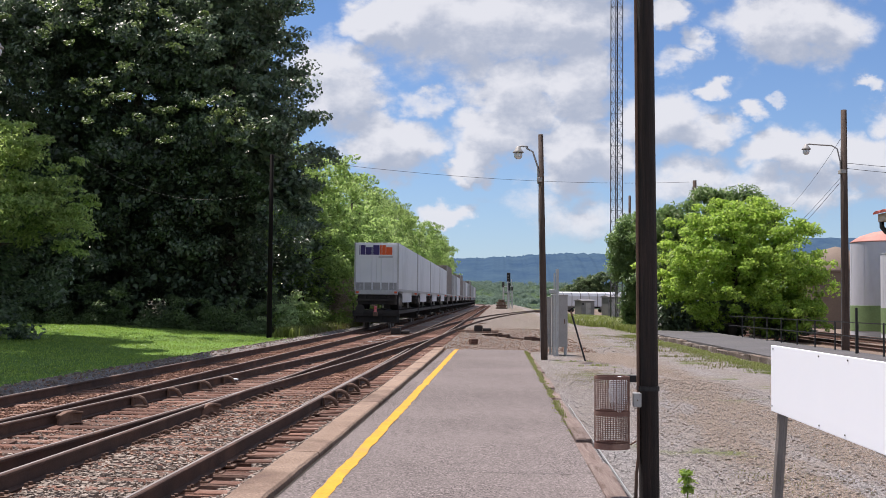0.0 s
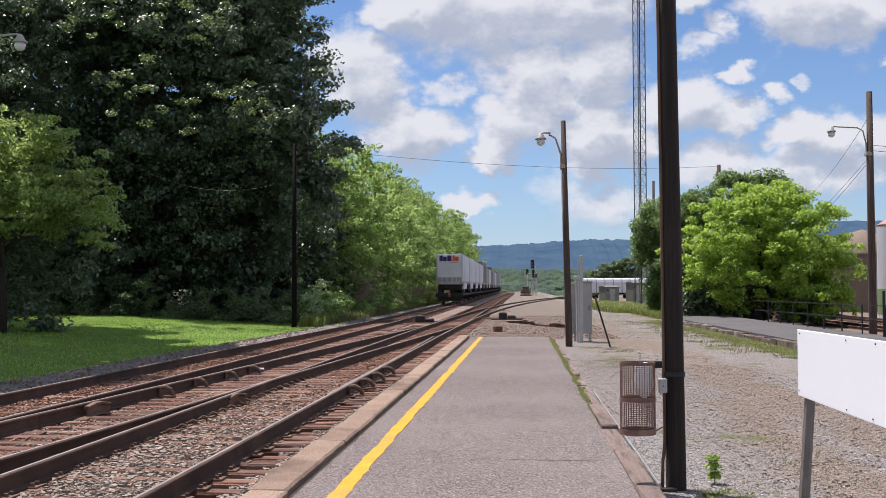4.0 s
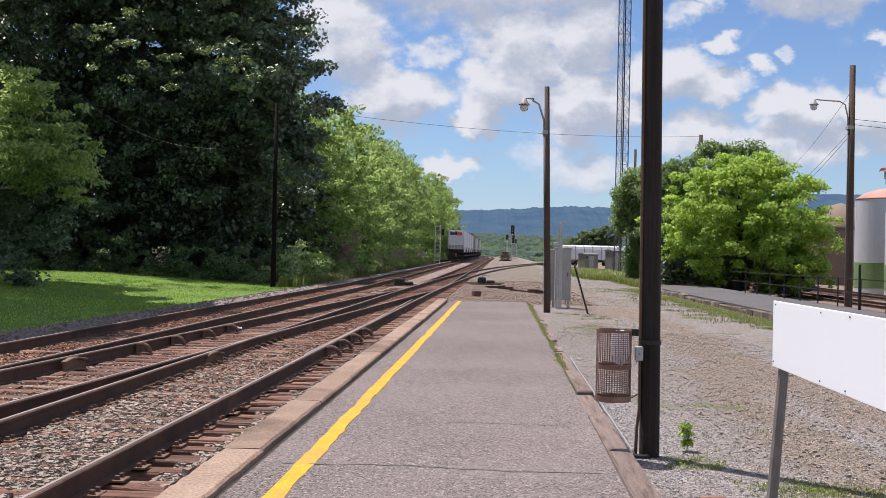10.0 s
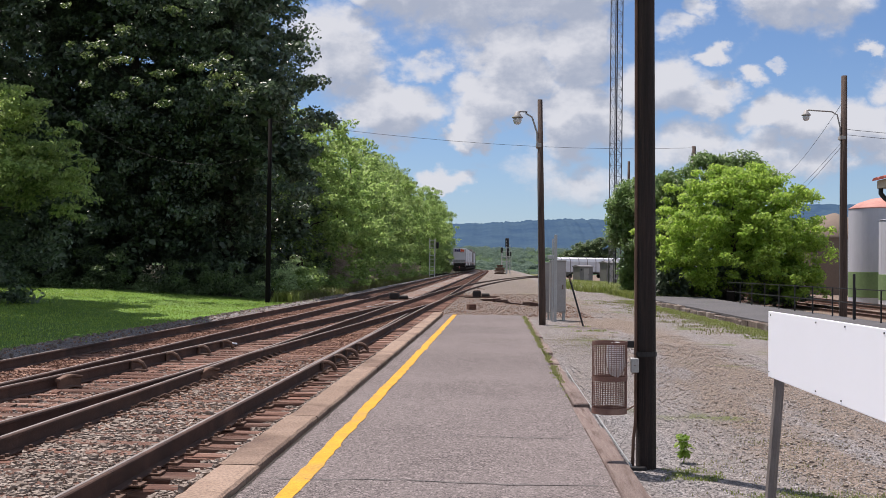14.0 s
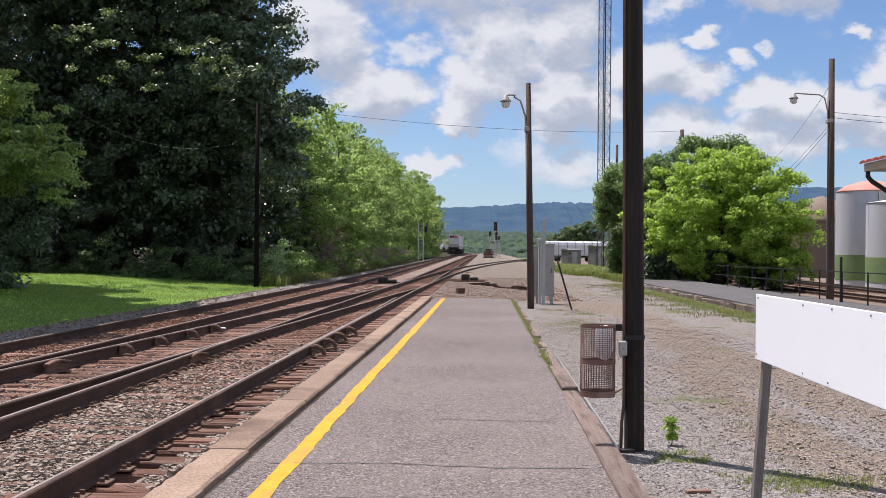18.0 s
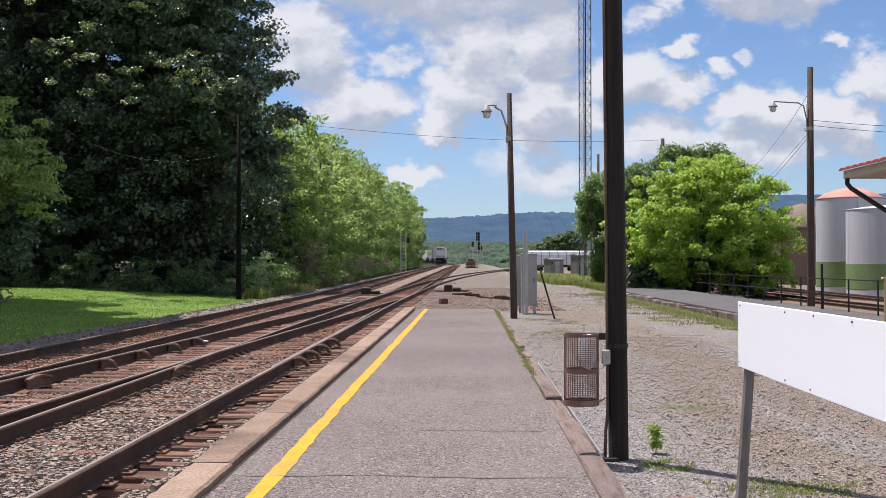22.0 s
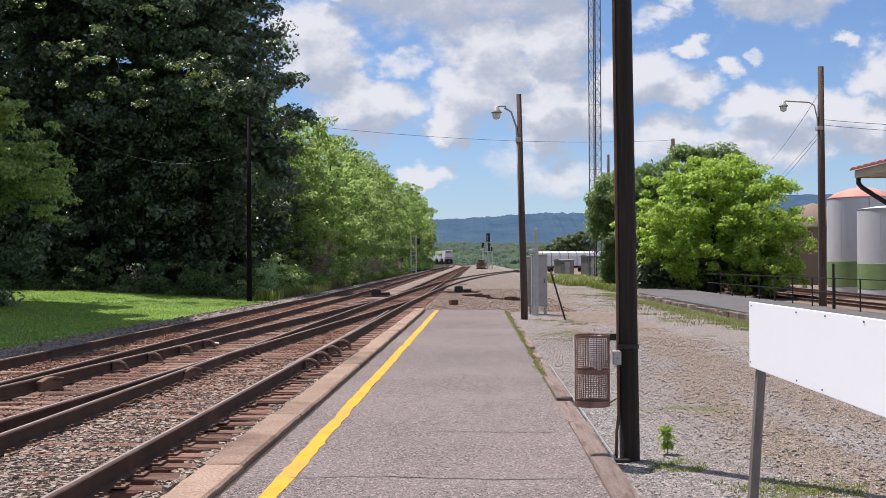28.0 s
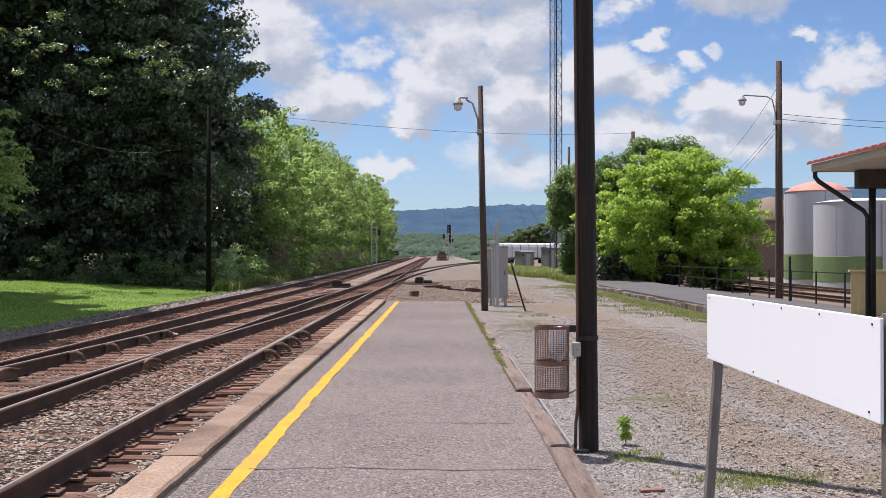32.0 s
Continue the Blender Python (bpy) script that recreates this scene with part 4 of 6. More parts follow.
def crown_clumps(seed, lobes, count, size, bough=1):
    """Clump centres on the outer parts of overlapping lobes (x, y, z, rx, ry, rz), in boughs of several clumps with gaps between."""
    rnd = random.Random(seed)
    out = []
    tot = sum(l[3] * l[5] for l in lobes)
    for x, y, z, rx, ry, rz in lobes:
        for _ in range(max(3, round(count * rx * rz / tot / bough))):
            d = Vector((rnd.gauss(0, 1), rnd.gauss(0, 1), rnd.gauss(0, 1))).normalized()
            k = rnd.uniform(0.5, 1.0) ** 0.5 * (1 + 0.22 * noise.noise((d.x * 2 + seed, d.y * 2, d.z * 2)))
            c = Vector((x + d.x * rx * k, y + d.y * ry * k, z + d.z * rz * k))
            for b in range(bough):
                o = Vector((rnd.gauss(0, 1), rnd.gauss(0, 1), rnd.gauss(0, .45))) * size * 1.05 * (bough > 1)
                o.z -= 0.35 * math.hypot(o.x, o.y)
                out.append((*(c + o), size * rnd.uniform(0.6, 1.25)))
    return out


def limbs(bm, base, top, r, seed, spread, count):
    rnd = random.Random(seed)
    mid = [Vector(base).lerp(Vector(top), t) + Vector((rnd.uniform(-.2, .2), rnd.uniform(-.2, .2), 0)) * (t > 0) * spread * 0.15 for t in (0, .25, .5, .75, 1)]
    tube(bm, mid, [r * 1.25, r, r * .8, r * .55, r * .25], 9)
    for k in range(count):
        t = rnd.uniform(0.25, 0.9)
        p = Vector(base).lerp(Vector(top), t)
        a = rnd.uniform(0, 6.28)
        q = p + Vector((math.cos(a) * spread, math.sin(a) * spread, spread * rnd.uniform(.3, .8))) * rnd.uniform(.5, .9)
        tube(bm, [p, p.lerp(q, .5) + Vector((0, 0, spread * .08)), q], [r * .45 * (1.1 - t), r * .3 * (1.1 - t), r * .06], 6)
    return bm


def tree(name, x, y, label, category, trunk_r, height, lobes, clumps, clump_size, per, leaf, material, seed, group="", droop=0.35, aspect=0.55, rot=0, flat=0.5, lift=1.0, bough=1, pad=0.0):
    t = root(name, pose(x, y, ground_z(x, y) - 0.05, 0, 0, rot), label, category, group)
    part("trunk", limbs(bmesh.new(), (0, 0, 0), (lobes[0][0] * .5, lobes[0][1] * .5, height * 0.8), trunk_r, seed, max(l[3] for l in lobes) * .8, 9), M_BARK, t, "dark bark trunk with limbs", True)
    part("crown", leaf_mesh("crown", crown_clumps(seed, lobes, clumps, clump_size, bough), per, leaf, seed, material, droop, aspect, flat, lift, pad), material, t, "")
    return t


def woods():
    # tall dark trees over the lawn
    for i, (x, y, h, w, sd) in enumerate(((-17.0, 71, 24, 5.2, 3), (-23.2, 70.5, 24, 6.1, 4), (-29, 72.5, 24, 6.5, 5), (-24.5, 84, 27, 6.5, 6), (-36, 68, 24, 6.5, 7), (-31, 82, 27, 6.5, 9), (-21.5, 88, 27, 4.8, 8), (-38, 84, 27, 6.5, 10))):
        lobes = [(0, 0, h * .62, w * .92, w, h * .36), (w * .42, -1, h * .40, w * .85, w * .7, h * .20), (-w * .4, -1, h * .28, w * .8, w * .7, h * .2), (0, 0, h * .84, w * .8, w * .7, h * .2), (0, -1, h * .14, w * .9, w * .6, h * .13)]
        if i == 0:
            lobes[1] = (w * .05, 0, h * .40, w * .75, w * .7, h * .20)
            lobes[4] = (-w * .2, 0, h * .14, w * .6, w * .6, h * .13)
            lobes = lobes + [(4.3, -5.0, 9.6, 2.5, 2.0, 3.2), (3.2, -4.5, 12.5, 2.6, 2.0, 3)]
        tt = tree("tall_tree", x, y, "tall dense dark-leaved tree over the lawn", "tree", 0.42, h, lobes, 480, 0.95, 108, 0.27, L_DARK, sd, "tall trees", 0.55, 0.6, 0, 0.65, 0.6, 3, 0.4)
        core = [(a, b, c, q * 1.4) for a, b, c, q in crown_clumps(sd + 100, [(a, b, c, q * .6, r * .6, e * .8) for a, b, c, q, r, e in lobes], 130, 1.1)]
        part("inner_foliage", leaf_mesh("inner_foliage", core, 80, .42, sd + 50, L_DARK, .4, .8), L_DARK, tt, "dense shaded inner foliage")
        if i == 1:
            TALL = (Vector((x, y, ground_z(x, y) - .05)), tt)
    # neighbours beyond the lawn's near side, whose shade lies on the grass
    tree("tall_tree", -25, 37, "tall wide-crowned tree whose shade lies on the lawn", "tree", 0.45, 22, [(2, -3, 18.5, 5, 7, 3.2), (7.0, 4.3, 17.0, 2.2, 3, 1.6), (7.5, -1, 17.5, 3.5, 5.5, 2.3), (7.8, -9, 17.5, 3.5, 5.5, 2.3), (-4.0, -3, 19, 4, 5, 3), (4.2, 9.9, 17.3, 2.0, 2.0, 1.3)], 580, 1.3, 110, 0.6, L_DARK, 14, "tall trees")
    tree("tall_tree", -35.5, 54.5, "tall wide-crowned tree beyond the lawn's side", "tree", 0.45, 22, [(3.0, -1, 19.0, 5.0, 4.6, 2.4), (-1, 4, 19, 5, 5, 3), (8.2, -5.4, 17.8, 2.6, 3, 1.5), (12.2, -3.6, 17.5, 2.3, 2.6, 1.4)], 420, 1.3, 110, 0.6, L_DARK, 15, "tall trees")
    # outer sprays in a lighter leaf colour that stands for sun on them
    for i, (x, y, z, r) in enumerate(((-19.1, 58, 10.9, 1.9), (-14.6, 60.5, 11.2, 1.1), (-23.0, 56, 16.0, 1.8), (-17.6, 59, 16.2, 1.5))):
        part("sunlit_branch", leaf_mesh("sunlit_branch", [(a - TALL[0].x, b - TALL[0].y, c - TALL[0].z, s) for a, b, c, s in crown_clumps(70 + i, [(x, y, z, r * 1.5, r, r * .9), (x - r, y, z + r * 1.3, r, r, r * .7)], int(9 + 6 * r), .42)], 36, .22, 70 + i, L_SUNTINT, .5, .6), L_SUNTINT, TALL[1], "spray of leaves, sunlight put into their lighter colour")["kind"] = "stuff"
    # sunlit lower tree by the lawn
    tree("lawn_tree", -19.5, 41, "leafy green tree with sunlit hanging branches", "tree", 0.22, 7.6, [(.3, 0, 5.2, 3.0, 3.2, 1.8), (-3.6, 1, 6.2, 3.5, 3.2, 2.2), (2.3, -.6, 4.3, 1.9, 2.2, 1.2), (-1.2, -1, 6.6, 1.8, 1.8, 1.2), (2.6, .4, 5.2, 1.5, 1.6, .8), (-3.4, -1.5, 8.2, 2.2, 1.8, 1.4), (.8, -1.6, 6.2, 1.7, 1.2, .8), (-2.0, -.4, 8.2, 2.0, 1.8, 1.5), (.6, 0, 7.2, 1.6, 1.6, 1.0), (2.2, 0, 6.5, 1.6, 1.5, 1.1), (1.5, -.5, 7.6, 1.3, 1.2, .8)], 460, 0.55, 95, 0.18, L_LAWNTREE, 31, "", 0.6, 0.5, 0, 0.5, 0.7, 4, 0.7)
    # added dark leaves stand for the shade below the lawn tree
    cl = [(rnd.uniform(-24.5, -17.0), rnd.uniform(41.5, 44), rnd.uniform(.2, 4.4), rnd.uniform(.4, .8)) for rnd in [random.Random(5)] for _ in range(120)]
    tagged(new("undergrowth", leaf_mesh("undergrowth", cl, 70, 0.2, 27, L_DARK)), "dark brush added for the shade under the lawn tree", "undergrowth", kind="stuff")
    # receding edge of the wood beside the line
    protos = []
    rnd = random.Random(12)
    for k in range(4):
        h = (14.0, 14.8, 13.0, 13.6)[k]
        lobes = [(0, 0, h * .68, 3.3, 3.4, h * .31), (.6, -.8, h * .38, 3.3, 3.2, h * .28), (-.8, .8, h * .45, 3.4, 3.2, h * .3), (.3, 0, h * .16, 2.9, 3.2, h * .14)]
        protos.append(tree("wood_tree", -13.9 + 0.3 * k, 79 + k * 6.5, "mid-green broadleaf tree at the edge of the wood", "tree", 0.2, h, lobes, 230, 0.70, 68, 0.26, L_MID, 50 + k, "trees along the line", 0.4, 0.6, 0, 0.6, 0.55, 3, 0.5))
    y = 106.0
    k = 0
    while y < 285:
        m = pose(-14.0 - rnd.uniform(0, 1.4) - (1.8 if 150 < y < 200 else 0), y, ground_z(-14, y) - 0.05, 0, 0, rnd.uniform(0, 360))
        copy_thing(protos[k % 4], m @ Matrix.Diagonal((1, 1, 1 + 0.24 * smooth01(y, 105, 170), 1)))
        y += rnd.uniform(5.5, 8.0)
        k += 1
    for y in range(92, 290, 24):
        copy_thing(protos[(k := k + 1) % 4], pose(-20 - rnd.uniform(0, 3), y, ground_z(-20, y), 0, 0, rnd.uniform(0, 360)))
    for s in range(300, 470, 20):
        x, yy, z, a = track_a(s)
        copy_thing(protos[(k := k + 1) % 4], pose(x - 11 * math.cos(a) - rnd.uniform(0, 4), yy - 11 * math.sin(a), ground_z(x, yy), 0, 0, rnd.uniform(0, 360)))
    # undergrowth along the lawn's end and the wood's foot
    rnd = random.Random(77)
    cl = []
    for _ in range(480):
        x, y = rnd.uniform(-36, -12.8), rnd.uniform(61.5, 70)
        tall = max(0.2, 1.3 + 2.4 * noise.noise((x * 0.35, y * 0.3, 0)))
        cl.append((x, y, rnd.uniform(0.05, 1.0) * tall, rnd.uniform(.25, .7)))
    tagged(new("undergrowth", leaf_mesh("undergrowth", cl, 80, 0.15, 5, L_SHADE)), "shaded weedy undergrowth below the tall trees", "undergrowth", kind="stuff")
    # thicket put in with dark leaves for the unlit interior behind the trunks
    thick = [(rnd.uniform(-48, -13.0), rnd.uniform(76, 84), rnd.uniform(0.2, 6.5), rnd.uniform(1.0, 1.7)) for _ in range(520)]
    tagged(new("thicket", leaf_mesh("thicket", thick, 130, 0.33, 15, L_DARK, 0.3, 0.7)), "dense dark thicket added for the shade behind the tall trees", "thicket", kind="stuff")
    cl = [(rnd.uniform(-13.0, -10.4) - .8, rnd.uniform(66, 270), rnd.uniform(0.1, 1.3), rnd.uniform(.3, .8)) for _ in range(520)]
    cl = [(x, y, z + rise(y), r) for x, y, z, r in cl]
    tagged(new("undergrowth", leaf_mesh("undergrowth", cl, 50, 0.24, 6, L_MID)), "green brambles and weeds at the wood's foot", "undergrowth", kind="stuff")
    cl = []
    for _ in range(430):
        y = rnd.uniform(65, 130)
        h = 1.3 + 2.2 * abs(noise.noise((y * .22, 3, 0))) + .8 * rnd.random()
        f = rnd.random()
        cl.append((-13.6 + 1.7 * f - .01 * (y - 65), y, rise(y) + rnd.uniform(.1, 1) * h * (1.1 - .6 * f), rnd.uniform(.3, .65)))
    tagged(new("undergrowth", leaf_mesh("undergrowth", cl, 70, 0.2, 16, L_SHRUB)), "pale grey-green shrubs at the wood's foot", "undergrowth", kind="stuff")
    # right-hand trees
    tree("round_tree", 13.6, 67, "round bright green maple-like tree with dense foliage", "tree", 0.25, 8.6,
         [(.3, 0, 4.2, 4.7, 3.8, 3.5), (-1.2, -.6, 5.0, 3.2, 3.0, 2.5), (1.8, -.4, 4.8, 2.9, 2.8, 2.5), (.7, 0, 6.7, 2.7, 2.6, 1.9), (.5, 0, 7.6, 1.5, 1.3, 1.0), (2.1, 0, 7.2, 1.5, 1.2, 1.1), (3.6, 0, 5.0, 2.0, 2.0, 1.9), (-1.9, 0, 6.2, 1.9, 1.8, 1.5), (2.9, 0, 6.4, 1.7, 1.6, 1.5), (3.7, -.4, 2.9, 1.8, 1.8, 1.7), (.4, 0, 2.3, 4.6, 3.4, 1.4), (2.9, 0, 3.7, 2.3, 2.4, 2.3), (0, 0, 3.6, 3.0, 2.2, 2.4)], 800, 0.52, 88, 0.18, L_LIME, 91, "", 0.45, 0.6, 0, 0.6, 0.55, 3, 0.5)
    # black shade under the round tree, made of added dark leaves
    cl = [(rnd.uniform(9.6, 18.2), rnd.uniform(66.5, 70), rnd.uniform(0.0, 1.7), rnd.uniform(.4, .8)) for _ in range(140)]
    tagged(new("undergrowth", leaf_mesh("undergrowth", cl, 60, 0.3, 26, L_DARK)), "dark undergrowth added for the deep shade below the round tree", "undergrowth", kind="stuff")
    tree("sumac_tree", 9.5, 80, "dark green tree with long drooping leaflets", "tree", 0.16, 9.0,
         [(0.1, 0, 5.6, 1.7, 2.4, 2.7), (2.2, .5, 6.3, 2.0, 2.2, 2.3), (1.4, -1, 2.4, 1.3, 2.0, 2.4), (.3, -.6, 1.8, 1.15, 1.2, 2.0), (2.0, 0, 1.6, 1.5, 1.4, 1.7)], 470, 0.62, 160, 0.28, L_SUMAC, 92, "", 0.6, 0.3, 0, 0.8, 0.6)
    tree("sumac_tree", 14.0, 76, "dark green tree with long drooping leaflets", "tree", 0.16, 10.0,
         [(0, 0, 7.6, 2.6, 2.4, 2.2), (2.4, 0, 8.2, 1.9, 1.6, 1.7), (-2.6, 1, 6.2, 2.0, 1.6, 1.9), (0, 0, 3.5, 4.6, 2, 3)], 420, 0.6, 150, 0.30, L_SUMAC, 93, "", 0.6, 0.3, 0, 0.8, 0.6)
    tree("far_tree", 23.7, 305, "dark green tree standing behind the yard", "tree", 0.3, 9.0,
         [(0, 0, 5.5, 5.0, 4, 3.6), (-4, 0, 4.2, 3.6, 3, 2.8), (4, 0, 6.4, 4.2, 3, 4.2)], 330, 1.1, 80, 0.5, L_SHADE, 94)
    # woods over the valley, distance haze put into the leaf colour
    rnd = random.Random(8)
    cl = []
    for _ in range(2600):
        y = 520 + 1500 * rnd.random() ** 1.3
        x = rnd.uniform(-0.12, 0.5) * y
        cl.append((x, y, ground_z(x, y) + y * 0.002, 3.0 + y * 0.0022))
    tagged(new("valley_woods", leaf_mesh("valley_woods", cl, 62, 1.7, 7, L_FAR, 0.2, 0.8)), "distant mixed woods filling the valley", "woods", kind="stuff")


woods()


# ---- poles, lamps and wires ----
def straps(bm, r, zs):
    for z in zs:
        lathe(bm, [(r, z - .02), (r + .006, z - .02), (r + .006, z + .02), (r, z + .02)], 16)
    return bm


def near_pole():
    p = root("utility_pole", pose(1.28, 9.8, -0.09), "dark creosoted wooden utility pole beside the platform edge", "utility pole")
    part("shaft", tb([(.012, 0, -0.3), (.012, 0, 0), (-.008, 0, 2), (-.028, 0, 4), (-.088, 0, 9.2)], [.088, .086, .083, .078, .07], 20), M_POLE, p, "", True)
    part("conduit", tb([(-.115, -.06, -.1), (-.105, -.05, .25), (-.085, -.03, .4), (-.093, -.03, 2), (-.118, -.03, 5), (-.15, -.03, 9)], .014, 8), M_STEEL, p, "rusty conduit pipe", True)
    j = part("junction_box", bx(-.145, -.075, -.16, -.075, .83, .95, .008), M_GALV, p, "small grey junction box")
    part("cover_screw", bx(-.115, -.105, -.164, -.16, .885, .895), M_STEEL, j)
    for z in (.98,):
        part("strap", straps(bmesh.new(), .092, (z,)), M_BLACK, p, "dark steel strap")
    part("bracket", bx(-.185, -.09, -.02, .02, 1.03, 1.09, .006), M_BLACK, p, "bin bracket")
    part("bracket", tb([(-.185, 0, .53), (-.15, -.01, .50), (-.10, 0, .53)], .008, 6), M_STEEL, p, "bin bracket")
    part("foot_flange", bx(-.16, .0, -.14, -.06, -.02, .03, .008), M_BLACK, p)


near_pole()


def hoop(r0, r1, z0, z1, sides=32):
    """An open steel band."""
    bm = bmesh.new()
    rings = [[bm.verts.new((r * math.cos(2 * math.pi * k / sides), r * math.sin(2 * math.pi * k / sides), z)) for k in range(sides)] for r, z in ((r0, z0), (r1, z0), (r1, z1), (r0, z1))]
    for a, b in zip(rings, rings[1:] + rings[:1]):
        for k in range(sides):
            bm.faces.new((a[k], a[(k + 1) % sides], b[(k + 1) % sides], b[k]))
    return bm


def basket():
    b = root("litter_basket", pose(0.955, 9.62, 0.40), "rusty brown wire-mesh litter basket with a white bag", "litter bin")
    r, h = .145, .60
    shell = bmesh.new()
    for k in range(40):
        a = 2 * math.pi * k / 40
        tube(shell, [(r * math.cos(a), r * math.sin(a), 0), (r * math.cos(a), r * math.sin(a), h)], .0029, 4)
    for k in range(38):
        z = h * k / 37
        ring = [(r * math.cos(a), r * math.sin(a), z) for a in np.linspace(0, 2 * math.pi, 25)]
        tube(shell, ring, .0025, 4, False)
    part("wire_mesh", shell, M_RUSTMESH, b, "rusty wire mesh")
    for z0, z1 in ((0, .045), (.275, .312), (.578, .603)):
        part("band", hoop(r - .003, r + .004, z0, z1), M_RUSTMESH, b, "flat steel band")
    part("bottom", lathe(bmesh.new(), [(r - .004, 0.004), (r - .004, .010)], 28), M_RUSTMESH, b)
    bag = bmesh.new()
    lathe(bag, [(.02, .30), (.045, .32), (.070, .39), (.080, .48), (.074, .54), (.076, .565), (.070, .585), (.045, .597), (.02, .592)], 22, (.052, -.035, 0))
    for v in bag.verts:
        q = Vector((v.co.x * 16, v.co.y * 16, v.co.z * 9))
        v.co += Vector((noise.noise(q), noise.noise(q + Vector((5, 0, 0))), .6 * noise.noise(q + Vector((0, 7, 0))))) * .026
    part("bag", bag, M_BAG, b, "crumpled white plastic bag")


M_BAG = leaf_mat("plastic_bag", (0.86, 0.86, 0.89), (0.92, 0.92, 0.95), 0.3)
basket()


def lamp_head(owner, p, s=1.0):
    """A small hooded street lamp with a glass bowl."""
    h = part("lamp_hood", lathe(bmesh.new(), [(.03 * s, .16 * s), (.07 * s, .13 * s), (.11 * s, .04 * s), (.17 * s, -.02 * s), (.175 * s, -.05 * s), (.15 * s, -.05 * s)], 16, p), M_GREY, owner, "grey metal lamp hood", True)
    part("bowl", lathe(bmesh.new(), [(.12 * s, -.05 * s), (.135 * s, -.12 * s), (.11 * s, -.21 * s), (.05 * s, -.25 * s)], 16, p), M_GLASSY, h, "clear glass bowl", True)


M_GLASSY = mat("lamp_glass", (0.62, 0.64, 0.66), (0.70, 0.72, 0.74), 0.15, 3, 0)


def lamp_pole(x, y, top, dx, arm, zarm, label, r=.13, rot=0):
    g = ground_z(x, y)
    p = root("street_lamp", pose(x, y, g, 0, 0, rot), label, "street lamp")
    H = top - g
    part("pole", tb([(0, 0, -.3), (dx * .05, 0, H * .1), (dx * .5, 0, H * .5), (dx, 0, H)], [r, r, r * .88, r * .72], 14), M_POLE2, p, "weathered wooden pole", True)
    za = zarm - g
    part("arm", tb([(dx * .8 - r * .9, 0, za - 1.0), (dx * .85 - r * .95, 0, za - .5), (dx * .9 - .25, 0, za - .02), (dx * .9 - .45, 0, za + .10), (dx * .9 + arm + .3, 0, za + .14), (dx * .9 + arm + .1, 0, za + .16), (dx * .9 + arm, 0, za + .13)], .028, 8), M_GREY, p, "curved metal arm", True)
    lamp_head(p, (dx * .9 + arm, 0, za), .98)
    part("clamp", bx(dx * .8 - r - .03, dx * .8 + r * .2, -r - .02, r + .02, za - .95, za - .82, .01), M_GREY, p)
    part("ground_wire", tb([(dx * t - r * .97, -.02, H * t) for t in (0, .3, .6, .85)], .008, 5), M_GALV, p)
    return p


lamp_pole(1.39, 34.7, 6.82, -.14, -.70, 6.3, "slim wooden pole carrying a curved street-lamp arm", .105)
lamp_pole(12.9, 42.9, 9.0, .0, -1.40, 7.55, "tall wooden pole with a street lamp on a long arm", .15)


lamp_pole(-13.65, 26.0, 8.4, .0, -1.70, 7.6, "wooden pole with a white street lamp before the trees", .13, 180)


def plain_pole(x, y, top, r, material, label, name="utility_pole"):
    g = ground_z(x, y)
    p = root(name, pose(x, y, g), label, "utility pole")
    part("shaft", tb([(0, 0, -.3), (0, 0, 0), (0, 0, (top - g) * .5), (0, 0, top - g)], [r * 1.1, r * 1.08, r * .9, r * .75], 12), material, p, "", True)
    return p


plain_pole(-12.05, 59, 9.4, .13, M_DARKPOLE, "dark wooden pole in front of the trees")
fp = plain_pole(13.7, 80, 10.4, .17, M_POLE2, "wooden pole rising behind the trees")
part("insulator", lathe(bmesh.new(), [(.04, 10.2), (.06, 10.3), (.03, 10.4)], 8, (-.16, -.05, 0)), M_GREY, fp)
plain_pole(12.6, 110, 12.2, .16, M_POLE2, "distant wooden pole behind the trees")


def wire(points, r, label, sag):
    (x0, y0, z0), (x1, y1, z1) = points
    ln = [(x0 + (x1 - x0) * t, y0 + (y1 - y0) * t, z0 + (z1 - z0) * t - sag * 4 * t * (1 - t)) for t in np.linspace(0, 1, 25)]
    tagged(new("wire", from_bm("wire", tb(ln, r, 5), M_BLACK)), label, "wire")


wire(((-12.05, 59, 9.3), (13.7, 80, 10.3)), .010, "black overhead wire slung across the tracks", .55)
wire(((-12.05, 59, 7.6), (-27, 58, 14)), .011, "slack wire hanging before the dark trees", 3.0)
wire(((12.9, 42.9, 8.1), (21.2, 85, 8.7)), .008, "thin black overhead service wire", .3)
wire(((12.9, 42.9, 6.45), (18.5, 80, 4.7)), .009, "thick bundled black overhead cable", .2)
wire(((12.9, 42.9, 6.6), (18.6, 80, 5.3)), .007, "thin black overhead service wire", .2)
wire(((12.9, 42.9, 7.0), (24.0, 40.0, 6.4)), .009, "thin black overhead service wire", .25)
wire(((12.9, 42.9, 6.8), (24.0, 40.0, 6.1)), .009, "thin black overhead service wire", .25)


